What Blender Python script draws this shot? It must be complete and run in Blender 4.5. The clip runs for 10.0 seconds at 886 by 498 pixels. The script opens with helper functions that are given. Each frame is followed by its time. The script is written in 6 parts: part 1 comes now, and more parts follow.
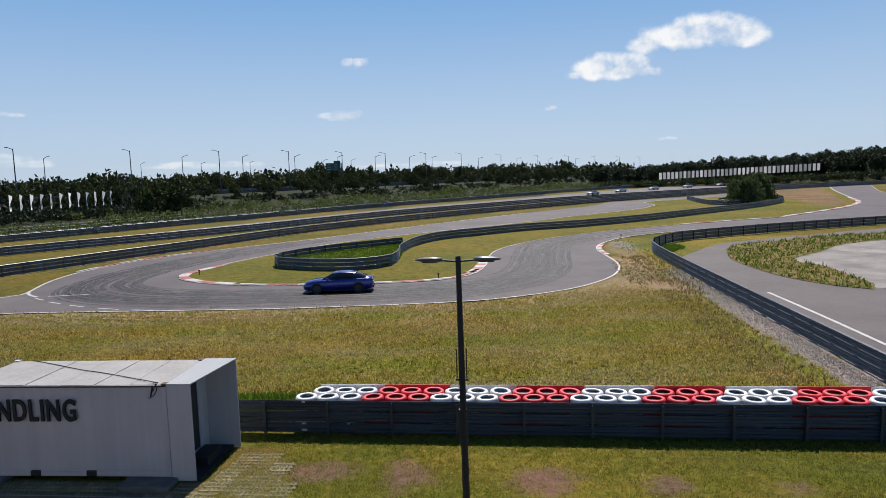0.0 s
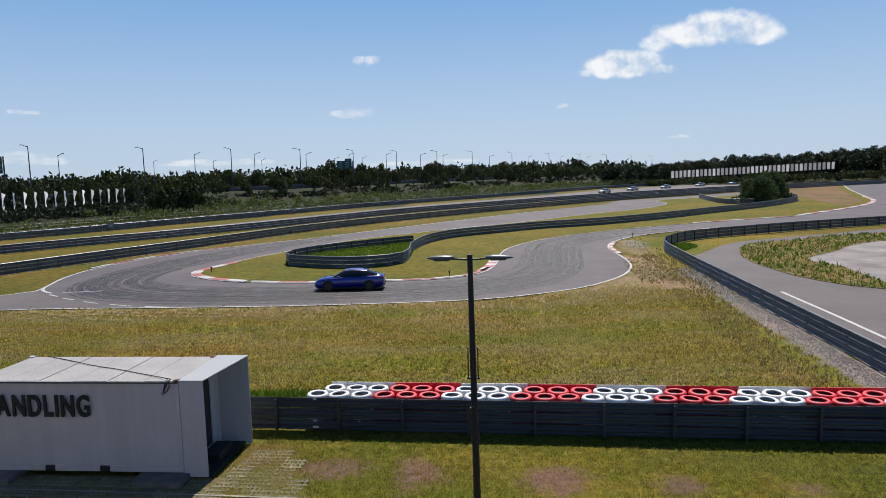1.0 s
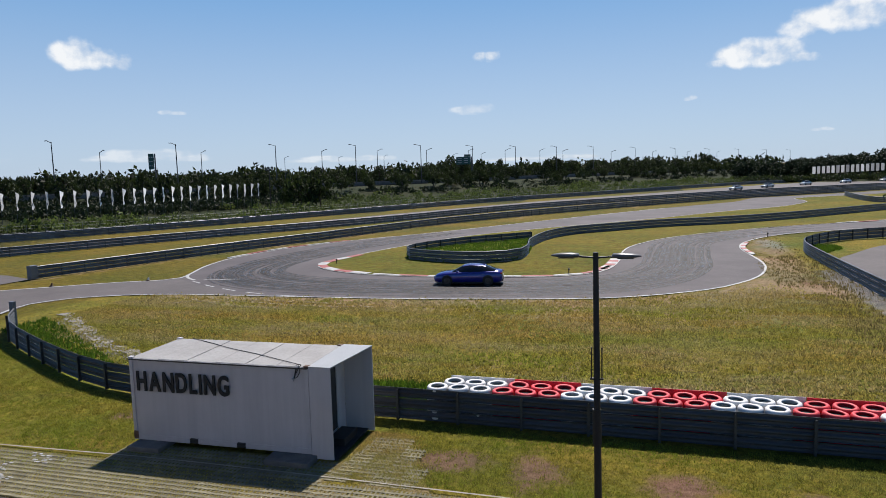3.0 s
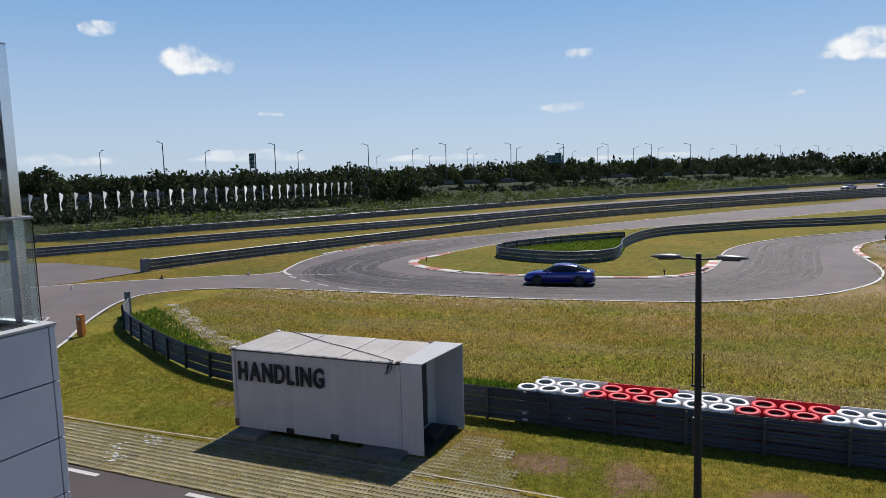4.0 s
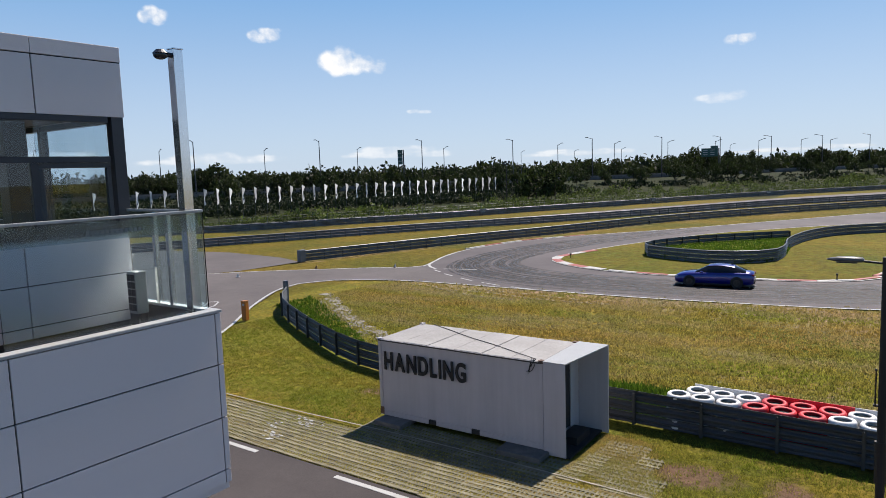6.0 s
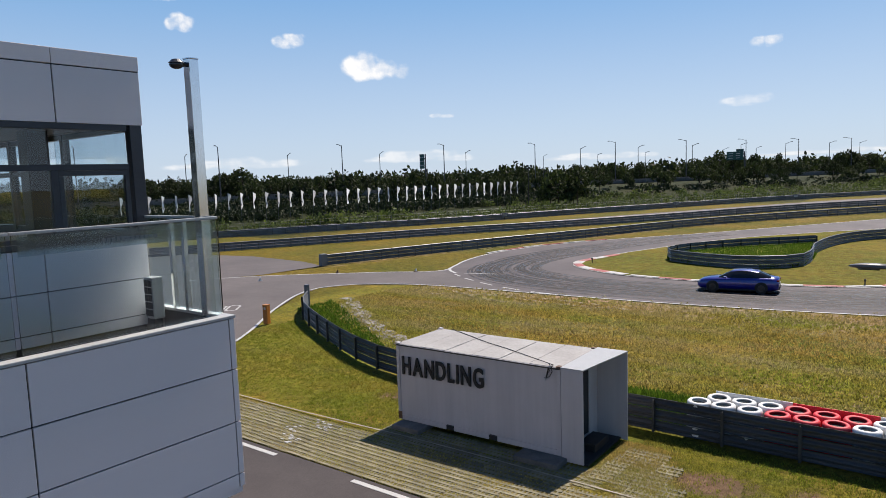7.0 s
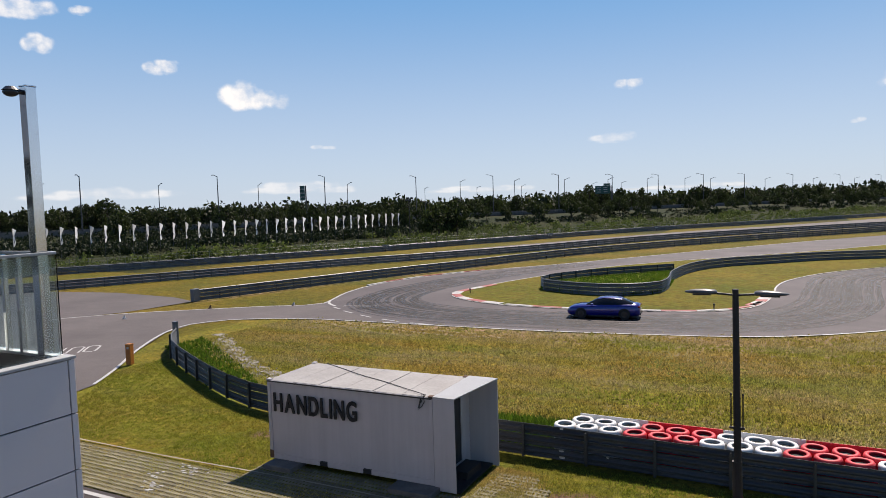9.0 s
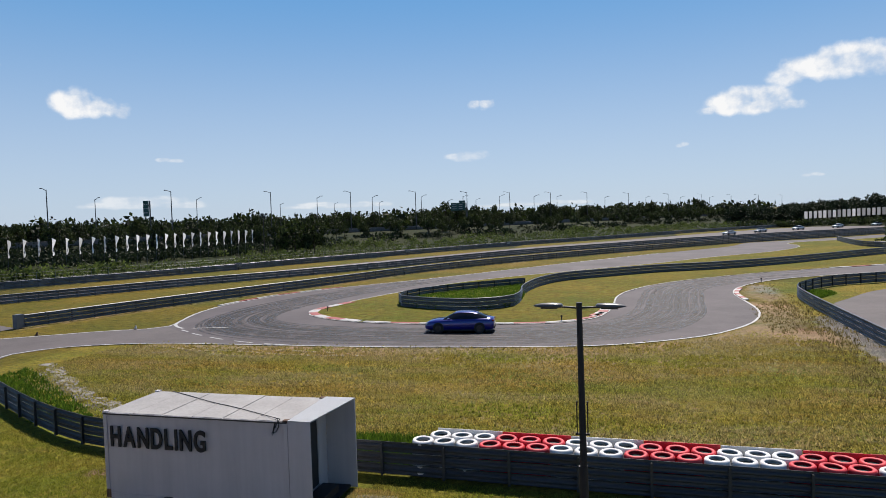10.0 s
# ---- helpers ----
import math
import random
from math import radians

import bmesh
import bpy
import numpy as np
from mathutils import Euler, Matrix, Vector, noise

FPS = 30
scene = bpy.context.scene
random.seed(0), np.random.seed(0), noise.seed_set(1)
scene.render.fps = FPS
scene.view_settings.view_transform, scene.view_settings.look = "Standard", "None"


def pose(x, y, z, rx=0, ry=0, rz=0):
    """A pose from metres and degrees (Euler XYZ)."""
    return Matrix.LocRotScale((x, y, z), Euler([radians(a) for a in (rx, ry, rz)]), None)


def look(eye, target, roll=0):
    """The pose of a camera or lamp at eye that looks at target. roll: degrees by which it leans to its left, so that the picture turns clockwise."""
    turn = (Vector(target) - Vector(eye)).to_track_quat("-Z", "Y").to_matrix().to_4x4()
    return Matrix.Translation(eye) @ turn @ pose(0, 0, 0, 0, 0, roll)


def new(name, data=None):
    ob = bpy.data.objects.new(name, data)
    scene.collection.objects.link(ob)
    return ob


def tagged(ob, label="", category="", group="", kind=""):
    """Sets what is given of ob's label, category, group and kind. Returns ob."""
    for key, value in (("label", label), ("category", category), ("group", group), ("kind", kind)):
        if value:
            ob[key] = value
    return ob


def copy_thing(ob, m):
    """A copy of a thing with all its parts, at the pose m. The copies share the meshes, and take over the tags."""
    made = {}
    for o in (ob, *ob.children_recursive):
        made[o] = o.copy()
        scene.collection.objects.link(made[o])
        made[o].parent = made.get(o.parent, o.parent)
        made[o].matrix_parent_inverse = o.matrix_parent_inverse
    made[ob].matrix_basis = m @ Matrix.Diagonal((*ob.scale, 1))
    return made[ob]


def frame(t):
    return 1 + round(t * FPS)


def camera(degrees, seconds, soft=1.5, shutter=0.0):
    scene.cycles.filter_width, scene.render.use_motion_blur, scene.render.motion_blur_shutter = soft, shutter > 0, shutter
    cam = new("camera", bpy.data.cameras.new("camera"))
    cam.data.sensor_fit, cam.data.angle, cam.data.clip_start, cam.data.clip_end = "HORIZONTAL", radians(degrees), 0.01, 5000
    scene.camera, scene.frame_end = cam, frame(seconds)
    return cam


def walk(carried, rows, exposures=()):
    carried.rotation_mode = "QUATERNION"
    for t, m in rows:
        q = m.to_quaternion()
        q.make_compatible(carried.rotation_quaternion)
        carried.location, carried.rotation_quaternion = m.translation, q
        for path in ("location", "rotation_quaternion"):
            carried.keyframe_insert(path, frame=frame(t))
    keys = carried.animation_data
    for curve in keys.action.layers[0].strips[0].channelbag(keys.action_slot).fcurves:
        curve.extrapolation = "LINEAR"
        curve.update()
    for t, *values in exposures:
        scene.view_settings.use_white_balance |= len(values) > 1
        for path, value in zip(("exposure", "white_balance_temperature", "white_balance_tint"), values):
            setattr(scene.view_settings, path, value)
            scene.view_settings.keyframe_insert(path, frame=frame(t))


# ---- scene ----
cam = camera(65.9, 10.0, 0.65)
PATH = [
    (0, (0.59, -0.165, 8.141), (0.408, 1.815, 7.92), -1.6),
    (0.5, (0.563, -0.14, 8.13), (0.372, 1.838, 7.908), -1.5),
    (1, (0.564, -0.151, 8.147), (0.351, 1.825, 7.921), -1.5),
    (1.5, (0.57, -0.186, 8.169), (0.317, 1.785, 7.941), -1.5),
    (2, (0.554, -0.216, 8.183), (0.234, 1.745, 7.951), -1.5),
    (2.5, (0.487, -0.179, 8.169), (0.061, 1.762, 7.937), -1.5),
    (4, (0.268, -0.094, 8.139), (-0.522, 1.729, 7.913), -1.6),
    (4.5, (0.197, -0.034, 8.138), (-0.703, 1.737, 7.911), -1.6),
    (5, (0.121, 0.033, 8.137), (-0.883, 1.748, 7.91), -1.6),
    (5.5, (0.102, 0.064, 8.133), (-0.986, 1.727, 7.906), -1.8),
    (6, (0.108, 0.086, 8.134), (-1.044, 1.706, 7.907), -1.9),
    (7.5, (0.333, 0.176, 8.176), (-0.877, 1.755, 7.97), -2.0),
    (8, (0.457, 0.179, 8.174), (-0.733, 1.777, 7.994), -2.1),
    (8.5, (0.583, 0.17, 8.173), (-0.526, 1.827, 8.021), -1.9),
    (9, (0.616, 0.185, 8.179), (-0.303, 1.957, 8.047), -1.8),
    (9.5, (0.625, 0.296, 8.197), (-0.079, 2.164, 8.082), -1.8),
    (10, (0.647, 0.278, 8.208), (0.112, 2.203, 8.111), -1.7),
]
EXPOSURE = [(0, 0.51, 6400, 9.6), (2.5, 0.50, 6300, 9.2), (4.5, 0.53, 6500, 10), (6, 0.69, 6580, 10.5), (8, 0.68, 6800, 12), (9, 0.65, 6880, 13), (9.5, 0.54, 6650, 11.2), (10, 0.53, 6520, 10)]
walk(cam, [(t, look(eye, target, roll)) for t, eye, target, roll in PATH], EXPOSURE)

# ---- world, sun, exposure ----
SUN_EL, SUN_AZ = 55.0, 1.0  # degrees up, degrees to the right of +y
world = bpy.data.worlds.new("sky")
scene.world = world
world.use_nodes = True
wn = world.node_tree
sky = wn.nodes.new("ShaderNodeTexSky")
sky.sky_type = "NISHITA"
sky.sun_disc = False
sky.sun_elevation = radians(SUN_EL)
sky.sun_rotation = radians(SUN_AZ)
sky.air_density, sky.dust_density, sky.ozone_density = 1.0, 0.25, 3.0
cool = wn.nodes.new("ShaderNodeMix")
cool.data_type, cool.blend_type = "RGBA", "MULTIPLY"
cool.inputs[0].default_value, cool.inputs[7].default_value = 1.0, (0.89, 1.0, 1.18, 1)
wn.links.new(sky.outputs[0], cool.inputs[6])
haze = wn.nodes.new("ShaderNodeMix")
haze.data_type = "RGBA"
haze.inputs[0].default_value = 0.8
wn.links.new(cool.outputs[2], haze.inputs[6])
way = wn.nodes.new("ShaderNodeSeparateXYZ")
wn.links.new(wn.nodes.new("ShaderNodeTexCoord").outputs["Generated"], way.inputs[0])
pale = wn.nodes.new("ShaderNodeValToRGB")  # summer haze: pale at the horizon, clear blue above
pale.color_ramp.interpolation = "EASE"
pale.color_ramp.elements[0].position, pale.color_ramp.elements[1].position = 0.0, 0.36
zenith = pale.color_ramp.elements.new(0.75)
zenith.color = (0.03, 0.085, 0.27, 1)
pale.color_ramp.elements[0].color, pale.color_ramp.elements[1].color = (0.65, 0.80, 1.0, 1), (0.155, 0.460, 0.90, 1)
wn.links.new(way.outputs[2], pale.inputs[0])
deep = wn.nodes.new("ShaderNodeMix")
deep.data_type, deep.blend_type = "RGBA", "MULTIPLY"
deep.inputs[0].default_value, deep.inputs[7].default_value = 1.0, (11.0, 11.0, 11.0, 1)
wn.links.new(pale.outputs[0], deep.inputs[6])
wn.links.new(deep.outputs[2], haze.inputs[7])
wn.links.new(haze.outputs[2], wn.nodes["Background"].inputs[0])
wn.nodes["Background"].inputs[1].default_value = 0.0505
sun = new("sun", bpy.data.lights.new("sun", "SUN"))
sun.data.energy, sun.data.angle, sun.data.color = 5.0, radians(0.53), (1.0, 0.915, 0.845)
e, a = radians(SUN_EL), radians(SUN_AZ)
sun.matrix_world = look((0, 0, 60), Vector((0, 0, 60)) - Vector((math.sin(a) * math.cos(e), math.cos(a) * math.cos(e), math.sin(e))))

# ---- materials ----
TONE = 0.505  # how light the paints and plants are, all alike


def toned(c):
    return tuple(TONE * v for v in c)


def nodes(name):
    m = bpy.data.materials.new(name)
    m.use_nodes = True
    nt = m.node_tree
    return m, nt, nt.nodes["Principled BSDF"]


def noise_ramp(nt, scale, lo, hi, stops, detail=6.0, coord=None, rough=0.6, stretch=None):
    """Noise in metres of the object's own space, run through a colour ramp."""
    tex = nt.nodes.new("ShaderNodeTexNoise")
    tex.inputs["Scale"].default_value, tex.inputs["Detail"].default_value = scale, detail
    tex.inputs["Roughness"].default_value = rough
    if coord is None:
        coord = nt.nodes.new("ShaderNodeTexCoord").outputs["Object"]
    if stretch:
        mp = nt.nodes.new("ShaderNodeMapping")
        mp.inputs["Scale"].default_value = stretch
        nt.links.new(coord, mp.inputs[0])
        coord = mp.outputs[0]
    nt.links.new(coord, tex.inputs["Vector"])
    ramp = nt.nodes.new("ShaderNodeValToRGB")
    ramp.color_ramp.elements[0].position, ramp.color_ramp.elements[1].position = lo, hi
    ramp.color_ramp.elements[0].color = (*stops[0], 1)
    ramp.color_ramp.elements[1].color = (*stops[1], 1)
    nt.links.new(tex.outputs["Fac"], ramp.inputs[0])
    return ramp.outputs[0], tex.outputs["Fac"]


def mix(nt, kind, fac, one, two):
    n = nt.nodes.new("ShaderNodeMix")
    n.data_type, n.blend_type = "RGBA", kind
    for socket, value in ((n.inputs[0], fac), (n.inputs[6], one), (n.inputs[7], two)):
        if isinstance(value, bpy.types.NodeSocket):
            nt.links.new(value, socket)
        elif isinstance(value, tuple):
            socket.default_value = (*value, 1)
        else:
            socket.default_value = value
    return n.outputs[2]


def bump(nt, bsdf, height, strength, distance):
    b = nt.nodes.new("ShaderNodeBump")
    b.inputs["Strength"].default_value, b.inputs["Distance"].default_value = strength, distance
    nt.links.new(height, b.inputs["Height"])
    nt.links.new(b.outputs[0], bsdf.inputs["Normal"])


def surface(name, dark, light, scale=3.0, rough=0.6, metal=0.0, grain=40.0, relief=0.15, depth=0.004, vary=0.0, lo=0.35, hi=0.7, coat=0.0):
    """A worn surface: broad stains between two colours, fine grain, fine relief."""
    m, nt, p = nodes(name)
    broad, _ = noise_ramp(nt, scale, lo, hi, (toned(dark), toned(light)))
    fine, height = noise_ramp(nt, grain, 0.3, 0.7, ((0.82,) * 3, (1.08,) * 3), 4)
    col = mix(nt, "MULTIPLY", 1.0, broad, fine)
    if vary:
        info = nt.nodes.new("ShaderNodeObjectInfo")
        mr = nt.nodes.new("ShaderNodeMapRange")
        mr.inputs["To Min"].default_value, mr.inputs["To Max"].default_value = 1 - vary, 1 + vary
        nt.links.new(info.outputs["Random"], mr.inputs[0])
        col = mix(nt, "MULTIPLY", 1.0, col, mr.outputs[0])
    nt.links.new(col, p.inputs["Base Color"])
    p.inputs["Roughness"].default_value, p.inputs["Metallic"].default_value = rough, metal
    p.inputs["Coat Weight"].default_value = coat
    bump(nt, p, height, relief, depth)
    return m


def streaked(name, dark, light):
    """Old white paint with faint rain streaks and scuffs."""
    m, nt, p = nodes(name)
    coord = nt.nodes.new("ShaderNodeTexCoord").outputs["Object"]
    streak, _ = noise_ramp(nt, 5.0, 0.30, 0.62, (toned(dark), toned(light)), 7, coord, 0.6, (1.0, 1.0, 0.06))
    broad, _ = noise_ramp(nt, 0.6, 0.3, 0.7, ((0.93,) * 3, (1.05,) * 3), 4, coord)
    scuff, h = noise_ramp(nt, 22, 0.22, 0.34, ((0.80, 0.78, 0.75), (1.0, 1.0, 1.0)), 8, coord, 0.7)
    nt.links.new(mix(nt, "MULTIPLY", 1.0, mix(nt, "MULTIPLY", 1.0, streak, broad), scuff), p.inputs["Base Color"])
    p.inputs["Roughness"].default_value = 0.5
    bump(nt, p, h, 0.05, 0.002)
    return m


def leaves(name, dark, light, through_light=0.35):
    m, nt, p = nodes(name)
    geo = nt.nodes.new("ShaderNodeNewGeometry")
    ramp = nt.nodes.new("ShaderNodeValToRGB")
    ramp.color_ramp.elements[0].color, ramp.color_ramp.elements[1].color = (*toned(dark), 1), (*toned(light), 1)
    nt.links.new(geo.outputs["Random Per Island"], ramp.inputs[0])
    info = nt.nodes.new("ShaderNodeObjectInfo")
    mr = nt.nodes.new("ShaderNodeMapRange")
    mr.inputs["To Min"].default_value, mr.inputs["To Max"].default_value = 0.75, 1.25
    nt.links.new(info.outputs["Random"], mr.inputs[0])
    col = mix(nt, "MULTIPLY", 1.0, ramp.outputs[0], mr.outputs[0])
    nt.links.new(col, p.inputs["Base Color"])
    p.inputs["Roughness"].default_value = 0.65
    p.inputs["Specular IOR Level"].default_value = 0.25
    tr = nt.nodes.new("ShaderNodeBsdfTranslucent")
    nt.links.new(col, tr.inputs[0])
    ms = nt.nodes.new("ShaderNodeMixShader")
    ms.inputs[0].default_value = through_light
    nt.links.new(p.outputs[0], ms.inputs[1])
    nt.links.new(tr.outputs[0], ms.inputs[2])
    nt.links.new(ms.outputs[0], nt.nodes["Material Output"].inputs[0])
    return m


def blades_of(name, dark, light, straw, share):
    """Grass blades: each its own tone, and broad patches where the grass is bleached to straw or stays green."""
    m = leaves(name, dark, light, 0.5)
    nt = m.node_tree
    coord = nt.nodes.new("ShaderNodeTexCoord").outputs["Object"]
    bleach, _ = noise_ramp(nt, 0.22, share - 0.10, share + 0.14, ((0.0,) * 3, (0.85,) * 3), 7, coord, 0.7, (0.45, 1.4, 1))
    fresh, _ = noise_ramp(nt, 0.16, 0.40, 0.62, ((1.15, 1.0, 1.1), (0.80, 1.02, 0.7)), 5, coord, 0.6, (0.6, 1.5, 1))
    p = nt.nodes["Principled BSDF"]
    tone = p.inputs["Base Color"].links[0].from_socket
    info = nt.nodes.new("ShaderNodeNewGeometry")
    vary = nt.nodes.new("ShaderNodeMapRange")
    vary.inputs["To Min"].default_value, vary.inputs["To Max"].default_value = 0.45, 1.2
    nt.links.new(info.outputs["Random Per Island"], vary.inputs[0])
    dry = mix(nt, "MULTIPLY", 1.0, toned(straw), vary.outputs[0])
    col = mix(nt, "MIX", bleach, mix(nt, "MULTIPLY", 1.0, tone, fresh), dry)
    nt.links.new(col, p.inputs["Base Color"])
    nt.links.new(col, nt.nodes["Translucent BSDF"].inputs[0])
    return m


def grass_ground():
    """Mown, sun-bleached grass; the attributes dirt, lush and gravel carry the bare, green and stony places; short
    paints in the shade that missing blades would give.
    """
    m, nt, p = nodes("mown_grass")
    coord = nt.nodes.new("ShaderNodeTexCoord").outputs["Object"]
    tuft, h1 = noise_ramp(nt, 4.5, 0.36, 0.62, (toned((0.110, 0.092, 0.014)), toned((0.520, 0.420, 0.070))), 9, coord, 0.85)
    broad, _ = noise_ramp(nt, 0.13, 0.36, 0.64, ((0.66, 0.84, 0.60), (1.18, 1.06, 1.1)), 7, coord, 0.65, (0.6, 1.3, 1))
    streak, _ = noise_ramp(nt, 0.5, 0.35, 0.7, ((0.70, 0.76, 0.76), (1.22, 1.14, 1.0)), 8, coord, 0.75, (0.3, 1.7, 1))
    col = mix(nt, "MULTIPLY", 1.0, mix(nt, "MULTIPLY", 1.0, tuft, broad), streak)
    for name, one, two, sc in (
        # darker tone in place of the shade between blades, where none are built
        ("short", (0.094, 0.078, 0.010), (0.345, 0.270, 0.034), 1.6),
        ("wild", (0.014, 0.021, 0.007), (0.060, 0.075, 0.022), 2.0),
        ("lush", (0.110, 0.122, 0.012), (0.400, 0.410, 0.040), 4.5),
        ("dry", (0.250, 0.180, 0.100), (0.640, 0.480, 0.290), 3.2),
        ("dirt", (0.195, 0.108, 0.068), (0.480, 0.300, 0.205), 5.0),
        ("gravel", (0.220, 0.195, 0.172), (0.640, 0.585, 0.525), 9.0),
    ):
        at = nt.nodes.new("ShaderNodeAttribute")
        at.attribute_name = name
        tone, _ = noise_ramp(nt, sc, 0.32, 0.7, (toned(one), toned(two)), 9, coord, 0.75)
        rag, _ = noise_ramp(nt, 1.1, 0.25, 0.75, ((0.0,) * 3, (1.0,) * 3), 8, coord, 0.75)
        ad = nt.nodes.new("ShaderNodeMath")
        ad.operation = "ADD"
        nt.links.new(at.outputs["Fac"], ad.inputs[0])
        nt.links.new(rag, ad.inputs[1])
        mr = nt.nodes.new("ShaderNodeMapRange")
        mr.inputs["From Min"].default_value, mr.inputs["From Max"].default_value = 0.8, 1.25
        nt.links.new(ad.outputs[0], mr.inputs[0])
        col = mix(nt, "MIX", mr.outputs[0], col, tone)
    worn, _ = noise_ramp(nt, 0.09, 0.38, 0.62, ((0.70, 0.86, 0.72), (1.22, 1.08, 1.1)), 8, coord, 0.7)
    nt.links.new(mix(nt, "MULTIPLY", 1.0, col, worn), p.inputs["Base Color"])
    p.inputs["Roughness"].default_value = 0.9
    p.inputs["Specular IOR Level"].default_value = 0.1
    bump(nt, p, h1, 0.9, 0.12)
    return m


def asphalt(name, dark, light):
    m, nt, p = nodes(name)
    coord = nt.nodes.new("ShaderNodeTexCoord").outputs["Object"]
    broad, _ = noise_ramp(nt, 0.18, 0.3, 0.72, (toned(dark), toned(light)), 7, coord)
    fine, h = noise_ramp(nt, 35, 0.3, 0.7, ((0.75,) * 3, (1.15,) * 3), 5, coord)
    patch, _ = noise_ramp(nt, 1.3, 0.3, 0.75, ((0.9,) * 3, (1.08,) * 3), 6, coord)
    nt.links.new(mix(nt, "MULTIPLY", 1.0, mix(nt, "MULTIPLY", 1.0, broad, fine), patch), p.inputs["Base Color"])
    p.inputs["Roughness"].default_value = 0.72
    p.inputs["Specular IOR Level"].default_value = 0.2
    bump(nt, p, h, 0.3, 0.006)
    return m


def glass(name, tint, rough=0.0):
    m, nt, p = nodes(name)
    p.inputs["Base Color"].default_value = (*tint, 1)
    p.inputs["Transmission Weight"].default_value = 1.0
    p.inputs["Roughness"].default_value = rough
    p.inputs["IOR"].default_value = 1.45
    return m


def cloud_stuff(density):
    """Cloud: white, thinning out to ragged edges."""
    m, nt, p = nodes("cloud")
    tc = nt.nodes.new("ShaderNodeTexCoord")
    info = nt.nodes.new("ShaderNodeObjectInfo")
    shift = nt.nodes.new("ShaderNodeVectorMath")
    shift.operation = "MULTIPLY_ADD"
    shift.inputs[1].default_value = (1.0, 1.0, 1.0)
    scl = nt.nodes.new("ShaderNodeVectorMath")
    scl.operation = "SCALE"
    scl.inputs[0].default_value = (37.0, 11.0, 5.0)
    nt.links.new(info.outputs["Random"], scl.inputs["Scale"])
    nt.links.new(tc.outputs["Object"], shift.inputs[0])
    nt.links.new(scl.outputs[0], shift.inputs[2])
    puff = nt.nodes.new("ShaderNodeTexNoise")
    puff.inputs["Scale"].default_value, puff.inputs["Detail"].default_value, puff.inputs["Roughness"].default_value = 0.012, 8, 0.52
    nt.links.new(shift.outputs[0], puff.inputs["Vector"])
    at = nt.nodes.new("ShaderNodeAttribute")
    at.attribute_name = "body"
    ad = nt.nodes.new("ShaderNodeMath")
    ad.operation = "MULTIPLY_ADD"
    ad.inputs[1].default_value = 1.7
    nt.links.new(puff.outputs["Fac"], ad.inputs[0])
    nt.links.new(at.outputs["Fac"], ad.inputs[2])
    mr = nt.nodes.new("ShaderNodeMapRange")
    mr.interpolation_type = "SMOOTHSTEP"
    mr.inputs["From Min"].default_value, mr.inputs["From Max"].default_value, mr.inputs["To Max"].default_value = 0.88, 1.72, density
    nt.links.new(ad.outputs[0], mr.inputs[0])
    shade = nt.nodes.new("ShaderNodeValToRGB")
    shade.color_ramp.elements[0].position, shade.color_ramp.elements[1].position = 0.38, 0.62
    shade.color_ramp.elements[0].color, shade.color_ramp.elements[1].color = (0.80, 0.84, 0.90, 1), (1.0, 1.0, 1.0, 1)
    nt.links.new(puff.outputs["Fac"], shade.inputs[0])
    em = nt.nodes.new("ShaderNodeEmission")
    em.inputs[1].default_value = 0.66
    nt.links.new(shade.outputs[0], em.inputs[0])
    tr = nt.nodes.new("ShaderNodeBsdfTransparent")
    ms = nt.nodes.new("ShaderNodeMixShader")
    nt.links.new(mr.outputs[0], ms.inputs[0])
    nt.links.new(tr.outputs[0], ms.inputs[1])
    nt.links.new(em.outputs[0], ms.inputs[2])
    nt.links.new(ms.outputs[0], nt.nodes["Material Output"].inputs[0])
    return m


def rubber_marks():
    m, nt, p = nodes("tyre_rubber_marks")
    p.inputs["Base Color"].default_value = (0.013, 0.013, 0.015, 1)
    p.inputs["Roughness"].default_value = 0.6
    tone, _ = noise_ramp(nt, 0.6, 0.35, 0.75, ((0.08,) * 3, (0.85,) * 3), 6)
    nt.links.new(tone, p.inputs["Alpha"])
    return m


def broken(name, dark, light, scale, cover):
    """A thin scatter of soil or gravel that breaks up towards bare patches."""
    m = surface(name, dark, light, 2.4, 0.95, relief=0.6, depth=0.02, grain=14)
    nt = m.node_tree
    tone, _ = noise_ramp(nt, scale, cover - 0.1, cover + 0.12, ((0.0,) * 3, (1.0,) * 3), 8, None, 0.7)
    nt.links.new(tone, nt.nodes["Principled BSDF"].inputs["Alpha"])
    return m


M_SCAR = broken("dry_wheel_scar", (0.30, 0.235, 0.10), (0.62, 0.52, 0.32), 2.2, 0.52)
M_GRAVEL = broken("pale_washed_gravel", (0.26, 0.235, 0.20), (0.62, 0.575, 0.50), 1.6, 0.44)
M_GRASS = grass_ground()
M_ASPHALT = asphalt("track_asphalt", (0.122, 0.105, 0.110), (0.212, 0.184, 0.189))
M_ASPHALT_OLD = asphalt("grey_asphalt", (0.158, 0.137, 0.134), (0.232, 0.202, 0.196))
M_ASPHALT_DARK = asphalt("dark_asphalt", (0.077, 0.065, 0.064), (0.124, 0.107, 0.105))
M_RUBBER_MARK = rubber_marks()
M_LINE = surface("road_paint_white", (0.62, 0.62, 0.60), (0.82, 0.82, 0.80), 1.5, 0.6)
M_KERB_RED = surface("kerb_paint_red", (0.42, 0.055, 0.045), (0.62, 0.11, 0.085), 1.2, 0.6)
M_KERB_WHITE = surface("kerb_paint_white", (0.60, 0.58, 0.56), (0.82, 0.81, 0.79), 1.2, 0.6)
